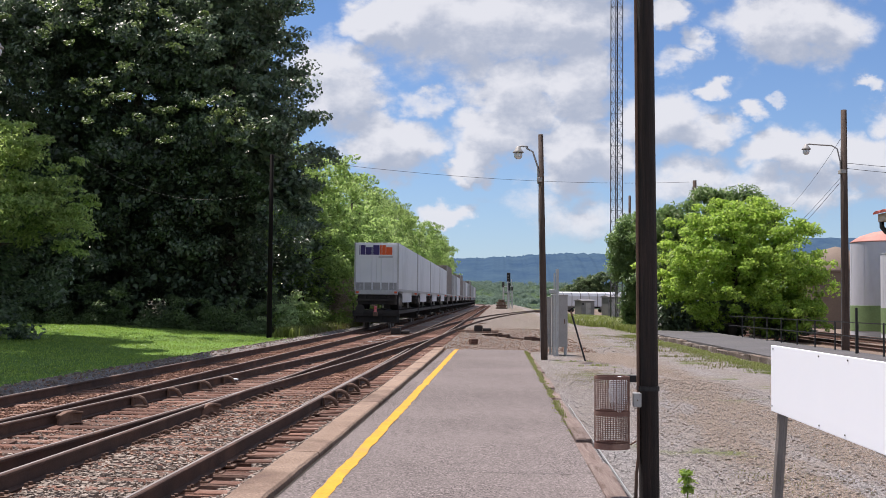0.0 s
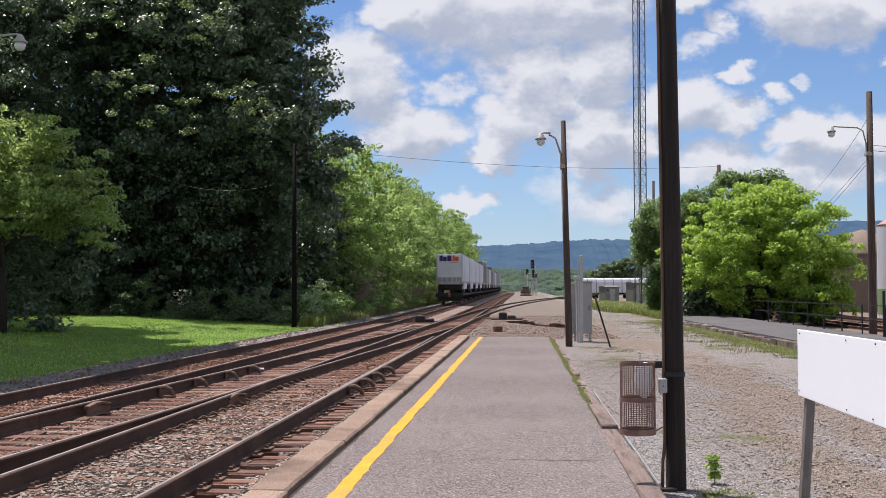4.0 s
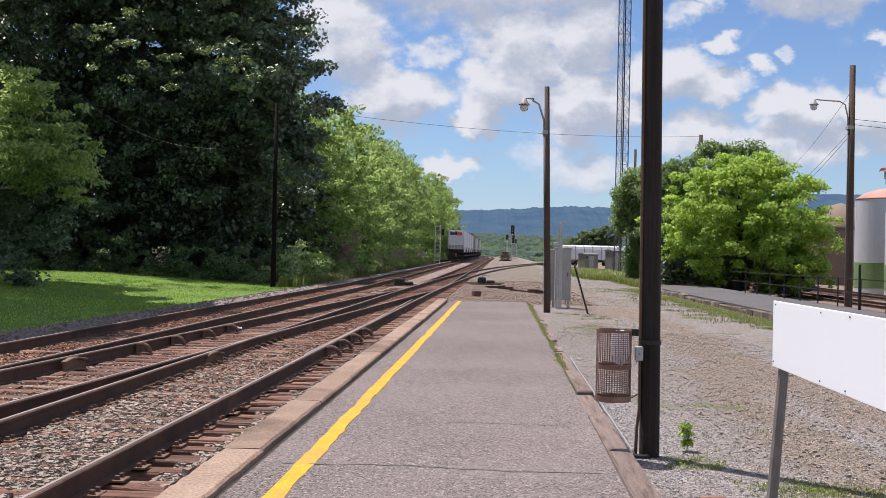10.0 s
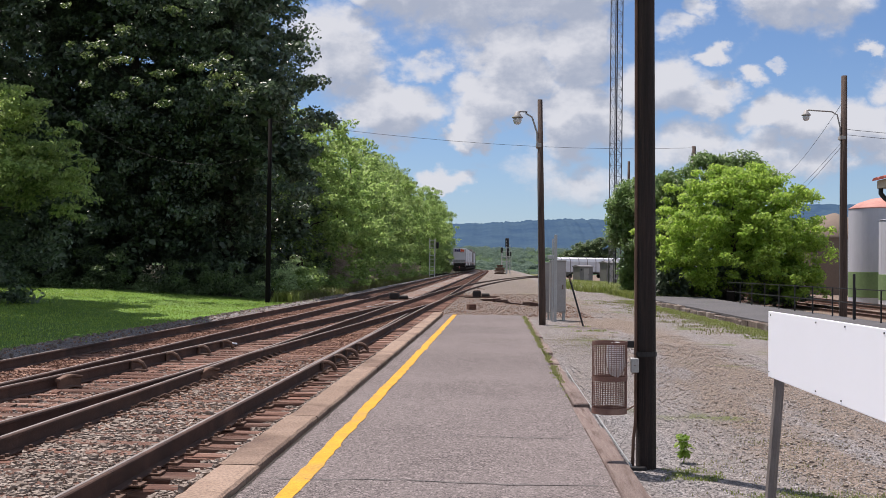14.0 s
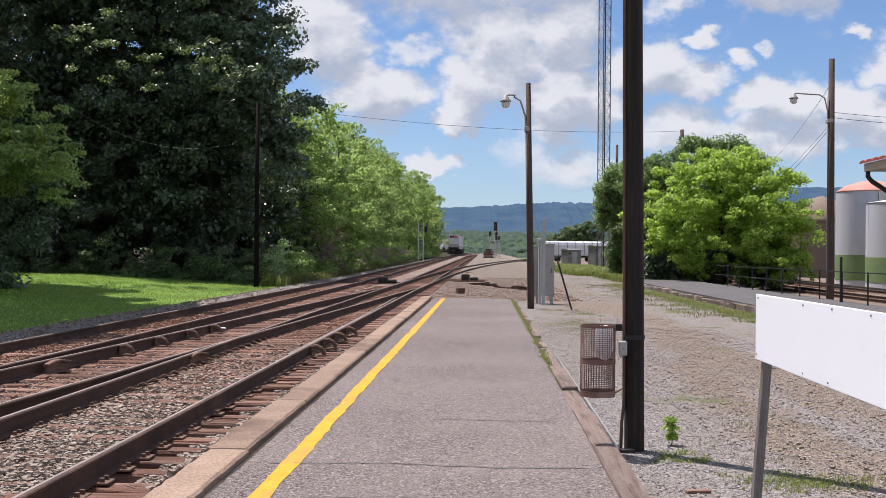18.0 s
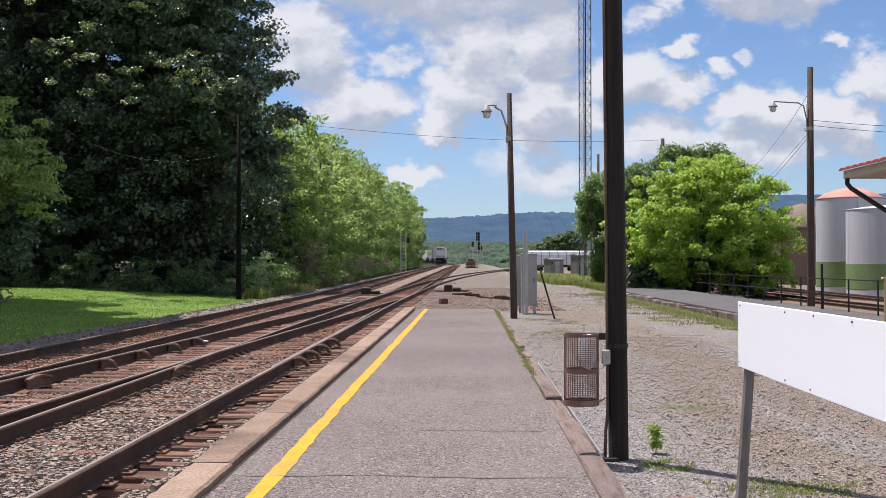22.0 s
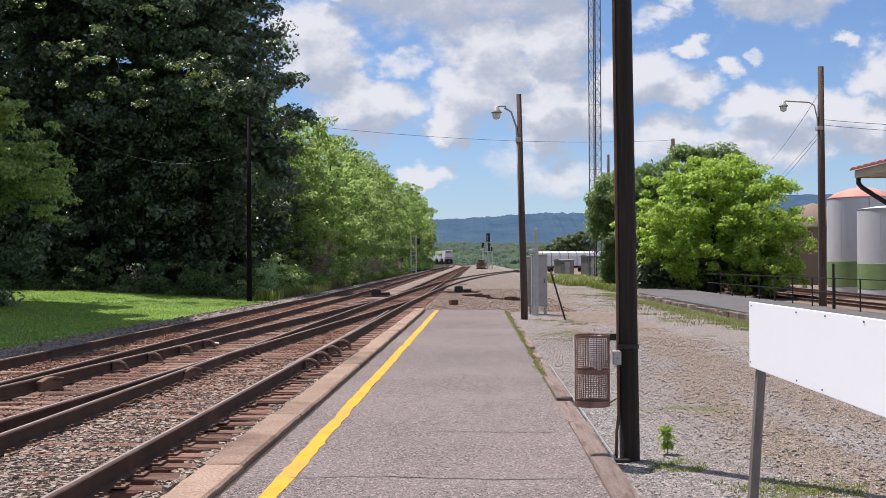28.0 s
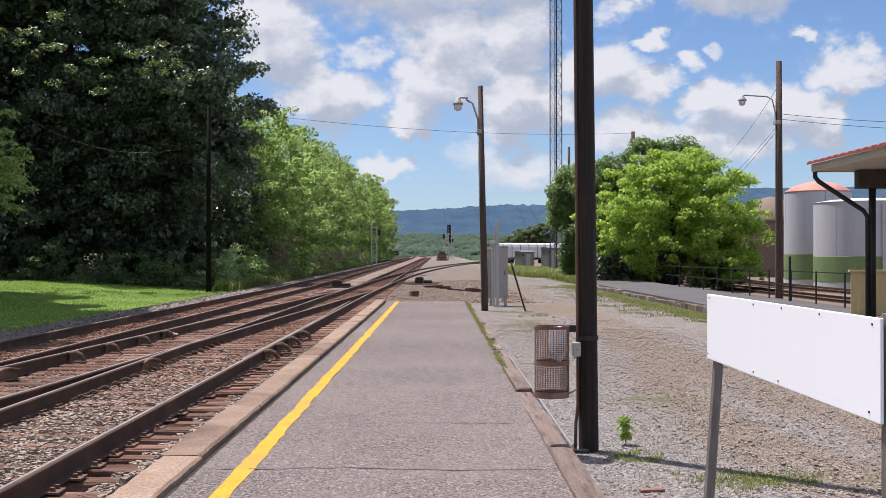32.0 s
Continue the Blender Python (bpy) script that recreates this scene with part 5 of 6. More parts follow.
# ---- mast ----
def lattice_mast():
    m = root("radio_mast", pose(11.3, 110, ground_z(11.3, 110)), "tall slender grey lattice radio mast", "radio mast")
    w, H, step = .66, 52.0, 1.05
    legs = [(w * math.cos(a), w * math.sin(a)) for a in (radians(90), radians(210), radians(330))]
    for x, y in legs:
        part("leg", tb([(x, y, -.2), (x, y, H)], .05, 8), M_MAST, m, "", True)
    for k in range(3):
        (x0, y0), (x1, y1) = legs[k], legs[(k + 1) % 3]
        bm = bmesh.new()
        z = 0.3
        while z < H - step:
            tube(bm, [(x0, y0, z), (x1, y1, z)], .02, 4)
            tube(bm, [(x0, y0, z), ((x0 + x1) / 2, (y0 + y1) / 2, z + step / 2), (x0, y0, z + step)][:2], .018, 4)
            tube(bm, [(x1, y1, z), (x0, y0, z + step)], .02, 4)
            tube(bm, [(x0, y0, z), (x1, y1, z + step)], .02, 4)
            z += step
        part("bracing", bm, M_MAST, m, "zigzag steel bracing")
    part("cable_run", tb([(.1, .1, 0), (.1, .1, H)], .06, 6), M_BLACK, m, "bundle of feeder cables")


M_MAST = mat("mast_steel", (0.16, 0.17, 0.19), (0.22, 0.23, 0.25), 0.6, 2, 0.1, 20)
lattice_mast()


# ---- lineside boxes ----
def signal_cabinet():
    x, y = 2.02, 38.0
    c = root("signal_cabinet", pose(x, y, ground_z(x, y)), "tall grey steel signal cabinet on low legs", "cabinet")
    part("body", bx(-.26, .26, -.25, .25, .28, 1.98, .012), M_GREY, c)
    part("door", bx(-.235, .235, -.262, -.25, .32, 1.94, .006), M_GREY, c, "grey steel door")
    part("roof", bx(-.28, .28, -.28, .28, 1.98, 2.02, .01), M_GREY, c)
    for sx in (-.2, .2):
        for sy in (-.2, .2):
            part("leg", bx(sx - .035, sx + .035, sy - .035, sy + .035, -.05, .28, .006), M_GALV, c)
    part("handle", bx(.14, .17, -.29, -.262, 1.05, 1.2, .006), M_STEEL, c)
    c2 = root("equipment_box", pose(1.66, 38.6, ground_z(1.7, 38)), "narrow grey equipment box behind the signal cabinet", "cabinet")
    part("body", bx(-.13, .13, -.2, .2, .25, 1.95, .01), M_GREY, c2)
    part("door", bx(-.11, .11, -.21, -.2, .3, 1.9, .004), M_GREY, c2)
    for sx in (-.09, .09):
        part("leg", bx(sx - .03, sx + .03, -.1, .1, -.05, .25, .004), M_GALV, c2)
    mp = root("marker_post", pose(1.90, 37.2, ground_z(1.9, 37)), "pale galvanised steel post with a small bracket", "post")
    part("post", bx(-.05, .05, -.025, .025, -.2, 2.85, .006), M_GALV, mp)
    part("side_post", bx(-.115, -.07, -.02, .02, -.2, 2.72, .004), M_GALV, mp)
    part("bracket", bx(-.26, -.05, -.03, .03, 2.05, 2.18, .02), M_GALV, mp)
    st = root("leaning_stake", pose(2.62, 34.4, ground_z(2.6, 34)), "black steel stake leaning in the gravel", "stake")
    part("rod", tb([(.02, 0, -.1), (-.40, .1, 1.35)], .028, 8), M_BLACK, st)
    part("tip", tb([(-.40, .1, 1.35), (-.44, .11, 1.5)], .03, 8), M_STEEL, st, "rusty tip")


signal_cabinet()


M_HUT = mat("hut_steel", (0.17, 0.165, 0.17), (0.24, 0.235, 0.235), 0.5, 1.2, 0.1, 10, metal=0.2)


def huts():
    for x, y, w, d, h, label in ((11.8, 157, 2.1, 1.8, 2.15, "grey steel relay hut in the weeds"), (12.95, 132, 1.6, 1.5, 2.6, "tall grey equipment hut beside the trees")):
        c = root("relay_hut", pose(x, y, ground_z(x, y), 0, 0, 28), label, "hut")
        part("body", bx(-w / 2, w / 2, -d / 2, d / 2, 0, h, .03), M_HUT, c)
        rf = bmesh.new()
        sweep(rf, [(-d / 2 - .1, h), (d / 2 + .1, h), (d / 2 + .1, h + .08), (0, h + .26), (-d / 2 - .1, h + .08)], [(-w / 2 - .1, 0, 0), (w / 2 + .1, 0, 0)])
        part("roof", rf, M_HUT, c)
        dr = part("door", bx(-.4, .4, -d / 2 - .03, -d / 2, .1, h - .2, .01), M_GREY, c)
        part("handle", bx(.25, .3, -d / 2 - .07, -d / 2 - .03, 1.0, 1.2), M_STEEL, dr)
        part("vent", bx(-w / 2 + .1, -w / 2 + .4, -d / 2 - .02, -d / 2, h - .5, h - .25), M_BLACK, c)


huts()


def hopper_cars():
    """White covered hopper wagons standing in the yard."""
    proto = None
    for k in range(3):
        m = Matrix.Translation((19.3 + 13.9 * k, 252 + 4.2 * k, ground_z(20, 255))) @ pose(0, 0, 0, 0, 0, 17)
        if proto is None:
            c = proto = root("hopper_wagon", m, "white covered hopper wagon standing in the yard", "railway wagon", "yard wagons")
            bm = bmesh.new()
            sec = [(-1.5, 1.3), (-1.55, 1.6), (-1.58, 3.6), (-1.3, 4.2), (-.5, 4.5), (.5, 4.5), (1.3, 4.2), (1.58, 3.6), (1.55, 1.6), (1.5, 1.3)]
            sweep(bm, sec, [(-6.6, 0, 0), (6.6, 0, 0)])
            part("body", bm, M_TRAILER, c)
            for i in range(7):
                part("rib", sweep(bmesh.new(), [(u * 1.02, v) for u, v in sec], [(-6 + i * 2, 0, 0), (-5.86 + i * 2, 0, 0)]), M_HUT, c, "dark grey rib")
            for i in (-4, 0, 4):
                b = bmesh.new()
                lathe(b, [(1.4, 1.3), (.4, .5)], 4, (i, 0, 0))
                part("hopper", b, M_TRAILGREY, c)
            part("sill", bx(-7, 7, -.25, .25, .9, 1.3, .02), M_FLATCAR, c)
            for i in (-5.2, -3.6, 3.6, 5.2):
                part("wheelset", wheelset(i), M_FLATCAR, c)
        else:
            copy_thing(proto, m)


def wheelset(x, r=.46):
    bm = bmesh.new()
    for s in (-1, 1):
        lathe(bm, [(r + .03, s * .66), (r + .03, s * .69), (r, s * .695), (r, s * .80), (r * .8, s * .80), (r * .75, s * .74), (.12, s * .76)], 20)
    lathe(bm, [(.08, -.74), (.08, .74)], 10)
    for v in bm.verts:
        v.co = (x + v.co.x, v.co.z, r + v.co.y)
    return bm


hopper_cars()


M_PALE = mat("pale_grey_paint", (0.58, 0.58, 0.58), (0.66, 0.66, 0.66), 0.5, 2, 0.05, 20)


def signals():
    def head(owner, x, z, s=1.0):
        h = part("signal_head", bx(x - .3 * s, x + .3 * s, -.12, .12, z - .75 * s, z + .75 * s, .1), M_BLACK, owner, "black signal head")
        for i in (-.45, 0, .45):
            part("hood", lathe(bmesh.new(), [(.14 * s, 0), (.16 * s, .25)], 12, (0, 0, 0)), M_BLACK, h).matrix_basis = pose(x, -.12, z + i * s, 90)

    x, y = 1.9, 240.0
    s = root("signal_mast", pose(x, y, ground_z(x, y)), "double railway signal mast with black heads", "railway signal")
    part("mast", tb([(0, 0, 0), (0, 0, 7.2)], .15, 10), M_PALE, s)
    part("mast", tb([(-1.0, 0, 0), (-1.0, 0, 5.2)], .13, 10), M_PALE, s)
    for z in (1.6, 2.6, 3.6, 4.6):
        part("cage_bar", bx(-1.05, .75, -.3, -.24, z, z + .12), M_PALE, s)
    part("cage_post", bx(.9, 1.02, -.06, .06, 0, 5.0), M_PALE, s)
    part("ladder", bx(.25, .36, -.05, .05, .2, 6.2), M_PALE, s)
    part("ladder", bx(.65, .76, -.05, .05, .2, 6.2), M_PALE, s)
    for k in range(16):
        part("rung", bx(.25, .7, -.02, .02, .6 + k * .36, .63 + k * .36), M_GALV, s)
    part("platform", bx(-1.1, .8, -.4, .4, 3.3, 3.4), M_GALV, s)
    head(s, 0.1, 6.6, 1.3), head(s, 0.2, 4.6, 1.15), head(s, -1.0, 5.0, .8), head(s, .85, 4.2, .6)
    b = root("timber_stack", pose(.5, 232, ground_z(.5, 232)), "stack of old rust-brown ties beside the signal", "timber stack")
    rnd = random.Random(17)
    for k in range(7):
        half = 1.15 - .05 * k - (.25 if k > 4 else 0)
        if k % 2:
            for u in (-.62, -.2, .2, .62):
                part("tie", bx(u * half - .22, u * half + .22, -.85, .85 + rnd.uniform(-.1, .1), k * .27, k * .27 + .25, .02), M_STEEL, b)
        else:
            for u in (-.7, -.25, .25, .7):
                part("tie", bx(-half + rnd.uniform(-.1, .1), half + rnd.uniform(-.1, .1), u - .2, u + .2, k * .27, k * .27 + .25, .02), M_TIE, b)
    x, y = -11.0, 185.0
    s = root("signal_mast", pose(x + .3, y, ground_z(x, y)), "pale lattice signal post beside the wood", "railway signal")
    for sx in (-.42, .42):
        part("leg", tb([(sx, 0, 0), (sx, 0, 6.3)], .09, 8), M_PALE, s)
    for k in range(10):
        part("rung", bx(-.42, .42, -.03, .03, .4 + k * .62, .50 + k * .62), M_PALE, s)
    head(s, .85, 5.2, .7)


signals()


# ---- second platform, fence, canopy, silos ----
M_PATH = mat("dark_asphalt", (0.09, 0.088, 0.093), (0.145, 0.14, 0.145), 0.9, 0.5, 0.6, 60, c=(0.13, 0.125, 0.125), grit=0.6, depth=0.01)
M_KERB2 = mat("broken_kerb", (0.10, 0.075, 0.058), (0.19, 0.145, 0.115), 0.9, 2.5, 0.9, 30, c=(0.40, 0.36, 0.32), spread=0.25, grit=0.5)


def second_platform():
    g = root("pavement", pose(0, 0, 0), "asphalt second platform with a broken stone edge", "platform", kind="structure")

    def edge(y):
        return 7.7 + 0.004 * (y - 28)

    bm = bmesh.new()
    L, R = [], []
    ys = list(np.arange(8, 66.1, 2.0))
    for y in ys:
        L.append(bm.verts.new((edge(y) + .28, y, 0.13 + rise(y)))), R.append(bm.verts.new((11.75, y, 0.13 + rise(y))))
    Lb = [bm.verts.new((v.co.x, v.co.y, -.5)) for v in L]
    Rb = [bm.verts.new((v.co.x, v.co.y, -.6)) for v in R]
    for i in range(len(ys) - 1):
        bm.faces.new((L[i], R[i], R[i + 1], L[i + 1])), bm.faces.new((Lb[i], L[i], L[i + 1], Lb[i + 1])), bm.faces.new((R[i], Rb[i], Rb[i + 1], R[i + 1]))
    bm.faces.new((L[0], Lb[0], Rb[0], R[0])), bm.faces.new((L[-1], R[-1], Rb[-1], Lb[-1]))
    part("paving", bm, M_PATH, g, "dark grey asphalt")
    rnd = random.Random(6)
    y = 9.0
    while y < 65:
        ln = rnd.uniform(.7, 2.6)
        b = bx(-.10, .14, 0, ln - .01, -.35, .10 + rnd.uniform(-.07, .02), .03)
        for v in b.verts:
            v.co += Vector((rnd.uniform(-.02, .02), rnd.uniform(-.02, .02), rnd.uniform(-.02, .02)))
        ob = part("kerb_stone", b, M_KERB2, g)
        ob.matrix_basis = pose(edge(y) + .13 + rnd.uniform(-.03, .03), y, 0, 0, 0, 0)
        y += ln


second_platform()


def fence():
    f = root("railing", pose(11.45, 0, 0.13), "black steel post-and-rail fence along the platform", "fence")
    for y in np.arange(27.0, 56.0, 2.45):
        part("post", bx(-.022, .022, y - .022, y + .022, -.1, 1.0, .006), M_BLACK, f)
    for z in (.52, .97):
        part("rail", bx(-.015, .015, 26.0, 57.0, z - .016, z + .016), M_BLACK, f)
    p = root("gate_post", pose(11.35, 36.6, 0.13), "thick black steel post beside the railing", "post")
    part("post", bx(-.035, .035, -.035, .035, -.1, 1.45, .008), M_BLACK, p)
    # lower rails beyond the fence
    for k, x in enumerate((13.2, 14.7, 17.3, 18.8, 21.6, 23.1)):
        if k % 2 == 0:
            t = root("yard_track", pose(0, 0, 0), "rusty yard track beyond the fence", "track", kind="structure")
        rail(t, [(x, y, -.28 + rise(y)) for y in range(24, 121, 8)])
        if k % 2 == 0:
            ls = ([], [])
            for y in np.arange(26, 100, .6):
                block(ls, pose(x + .75, y, -.45 + rise(y)), 1.25, .11, .17)
            part("ties", mesh_from("ties", *ls, M_TIE), None, t)["kind"] = "stuff"


fence()


def TILE(sl, made=[]):
    """One curved clay tile, shared by all."""
    if not made:
        b = bmesh.new()
        cs = []
        for x, dz in ((0, 0.0), (.37, .37 * sl)):
            cs.append([b.verts.new((x, .2 * math.cos(a), dz + .045 * math.sin(a))) for a in np.linspace(0, math.pi, 7)] + [b.verts.new((x, -.2, dz - .02)), b.verts.new((x, .2, dz - .02))])
        m = len(cs[0])
        for i in range(m):
            b.faces.new((cs[0][i], cs[0][(i + 1) % m], cs[1][(i + 1) % m], cs[1][i]))
        b.faces.new(cs[0]), b.faces.new(cs[1][::-1])
        made.append(from_bm("roof_tile", b, M_ROOF))
    return made[0]


def canopy():
    """Corner of the station roof with its post, brace and board wall."""
    c = root("station_canopy", pose(0, 0, 0), "red-tiled station canopy on a dark steel post", "canopy")
    x0, x1, y0, y1, z0 = 8.05, 15.0, 12.5, 24.4, 3.44
    part("soffit", bx(x0 + .06, x1, y0, y1, z0, z0 + .04), M_SOFFIT, c, "pale painted board soffit")
    for k in range(24):
        part("soffit_board", bx(x0 + .08 + k * .28, x0 + .345 + k * .28, y0, y1 - .02, z0 - .012, z0 - .001), M_SOFFIT, c)
    part("fascia", bx(x0, x0 + .055, y0, y1, z0 - .03, z0 + .14, .008), M_SOFFIT, c, "tan eaves board")
    part("fascia", bx(x0, x1, y1 - .002, y1 + .05, z0 - .03, z0 + .14, .008), M_SOFFIT, c, "tan eaves board")
    tiles = part("roof_deck", bx(x0 + .1, x1, y0, y1 + .04, z0 + .1, z0 + .16), M_BOARD, c, "roof boarding")
    sl = .24
    for k in range(10):
        x = x0 - .09 + k * .35
        z = z0 + .15 + (x - x0 + .09) * sl
        for i in range(30):
            b0 = y1 + .08 - i * .4
            ob = part("roof_tile", TILE(sl), None, tiles)
            ob.matrix_basis = pose(x, b0 - .2, z)
    part("post", tb([(9.2, 24.0, -.1), (9.2, 24.0, 3.45)], .075, 12), M_BLACK, c, "dark steel post", True)
    part("beam", bx(8.87, 14.5, 23.85, 24.15, 3.03, 3.42, .01), M_BOARD, c, "dark timber beam")
    part("downpipe", tb([(8.1, 24.35, 3.42), (8.1, 24.35, 3.3), (8.16, 24.3, 3.2), (9.02, 24.02, 2.56), (9.1, 24.0, 2.42), (9.1, 24.0, 0)], .05, 10), M_BLACK, c, "black bent downpipe", True)
    w = root("board_fence", pose(0, 0, 0), "tan vertical board screen beside the canopy", "fence")
    for k in range(16):
        part("board", bx(10.2 + k * .2, 10.39 + k * .2, 28.0, 28.03, .1, 1.2 + .005 * (k % 3), .004), M_TAN, w)
    part("cap_rail", bx(10.15, 13.4, 27.96, 28.08, 1.2, 1.25, .006), M_TAN, w)


M_SOFFIT = mat("soffit_paint", (0.52, 0.45, 0.37), (0.60, 0.53, 0.44), 0.6, 2, 0.1, 30)
M_ROOF = mat("red_roof", (0.27, 0.055, 0.04), (0.36, 0.085, 0.06), 0.6, 4, 0.2, 30)
M_BOARD = mat("dark_board", (0.05, 0.035, 0.028), (0.085, 0.06, 0.05), 0.7, 4, 0.2, 30)
M_TAN = mat("tan_board", (0.66, 0.49, 0.24), (0.74, 0.57, 0.29), 0.6, 3, 0.1, 30, stretch=(3, 3, .4))
canopy()


def silos():
    M_SILO = mat("silo_steel", (0.46, 0.475, 0.53), (0.54, 0.555, 0.61), 0.85, 0.5, 0.05, 6, c=(0.45, 0.455, 0.49), stretch=(1, 1, .3), spec=0.15, grit=0.08)
    M_PINK = mat("faded_red", (0.50, 0.22, 0.18), (0.60, 0.31, 0.26), 0.7, 0.7, 0.1, 8, c=(0.36, 0.16, 0.13))
    M_BROWN = mat("brown_cone", (0.18, 0.135, 0.105), (0.235, 0.18, 0.14), 0.8, 0.5, 0.1, 8)
    M_GREEN = mat("green_band", (0.17, 0.26, 0.11), (0.22, 0.32, 0.15), 0.7, 0.6, 0.1, 8)

    def silo(x, y, r, h, dome, m_wall, m_top, label, band=0.0):
        s = root("storage_silo", pose(x, y, ground_z(x, y)), label, "silo")
        part("wall", lathe(bmesh.new(), [(r, 0), (r, .02), (r, h * .5), (r, h - .02), (r, h)], 48), m_wall, s, "", True)
        part("roof", lathe(bmesh.new(), [(r * 1.01, h), (r * .98, h + dome * .12), (r * .72, h + dome * .55), (r * .35, h + dome * .88), (.12, h + dome), (.01, h + dome + .02)], 48), m_top, s, "", True)
        for k in range(10):
            a = 2 * math.pi * k / 10
            part("seam", bx(-.02, .02, -.006, .006, 0, h), m_wall, s).matrix_basis = pose(r * math.cos(a), r * math.sin(a), 0, 0, 0, math.degrees(a) + 90)
        if band:
            part("painted_band", lathe(bmesh.new(), [(r + .012, .4), (r + .012, .42), (r + .012, .38 + band), (r + .012, .4 + band)], 48), M_GREEN, s, "green painted band", True)
        part("ladder", bx(-.25, .25, -r - .1, -r - .04, .5, h), M_GALV, s)

    silo(26.8, 80, 2.3, 6.5, .85, M_SILO, M_PINK, "tall grey steel silo with a faded red domed roof", 1.75)
    silo(27.2, 72, 3.2, 5.4, .32, M_SILO, M_SILO, "wide pale grey steel silo with a green base band", 1.6)
    silo(32.2, 110, 3.3, 5.2, 2.6, M_BROWN, M_BROWN, "brown silo with a rounded conical roof")


silos()


# ---- sign ----
def sign():
    s = root("sign_board", pose(1.52, 3.9, -.1), "blank white sign board seen from behind on two steel posts", "sign")
    b = part("board", bx(-.006, .006, -.02, 2.5, 1.12, 1.485, .003), M_WHITE, s, "blank white panel")
    for yy, z in ((2.44, 1.465), (2.47, 1.15), (1.55, 1.465), (1.1, 1.468), (1.55, 1.14), (1.15, 1.14), (.6, 1.468), (.05, 1.46), (.08, 1.15)):
        part("screw", lathe(bmesh.new(), [(.0042, -.010), (.0042, -.006)], 8, (0, yy, z), "x"), M_BLACK, b)
    part("post", tube(bmesh.new(), [(-.06, 2.36, -.3), (-.055, 2.36, 0), (.045, 2.42, 1.2)], [.03, .03, .028], 6), M_GALV2, s, "grey steel post, leaning")
    part("post", tube(bmesh.new(), [(.06, .05, -.3), (.055, .05, 0), (.035, .0, 1.5)], [.03, .03, .028], 6), M_GALV2, s, "brown steel post")


M_GALV2 = mat("dull_post", (0.15, 0.13, 0.118), (0.235, 0.21, 0.195), 0.6, 6, 0.3, 40, stretch=(3, 3, .6))
sign()


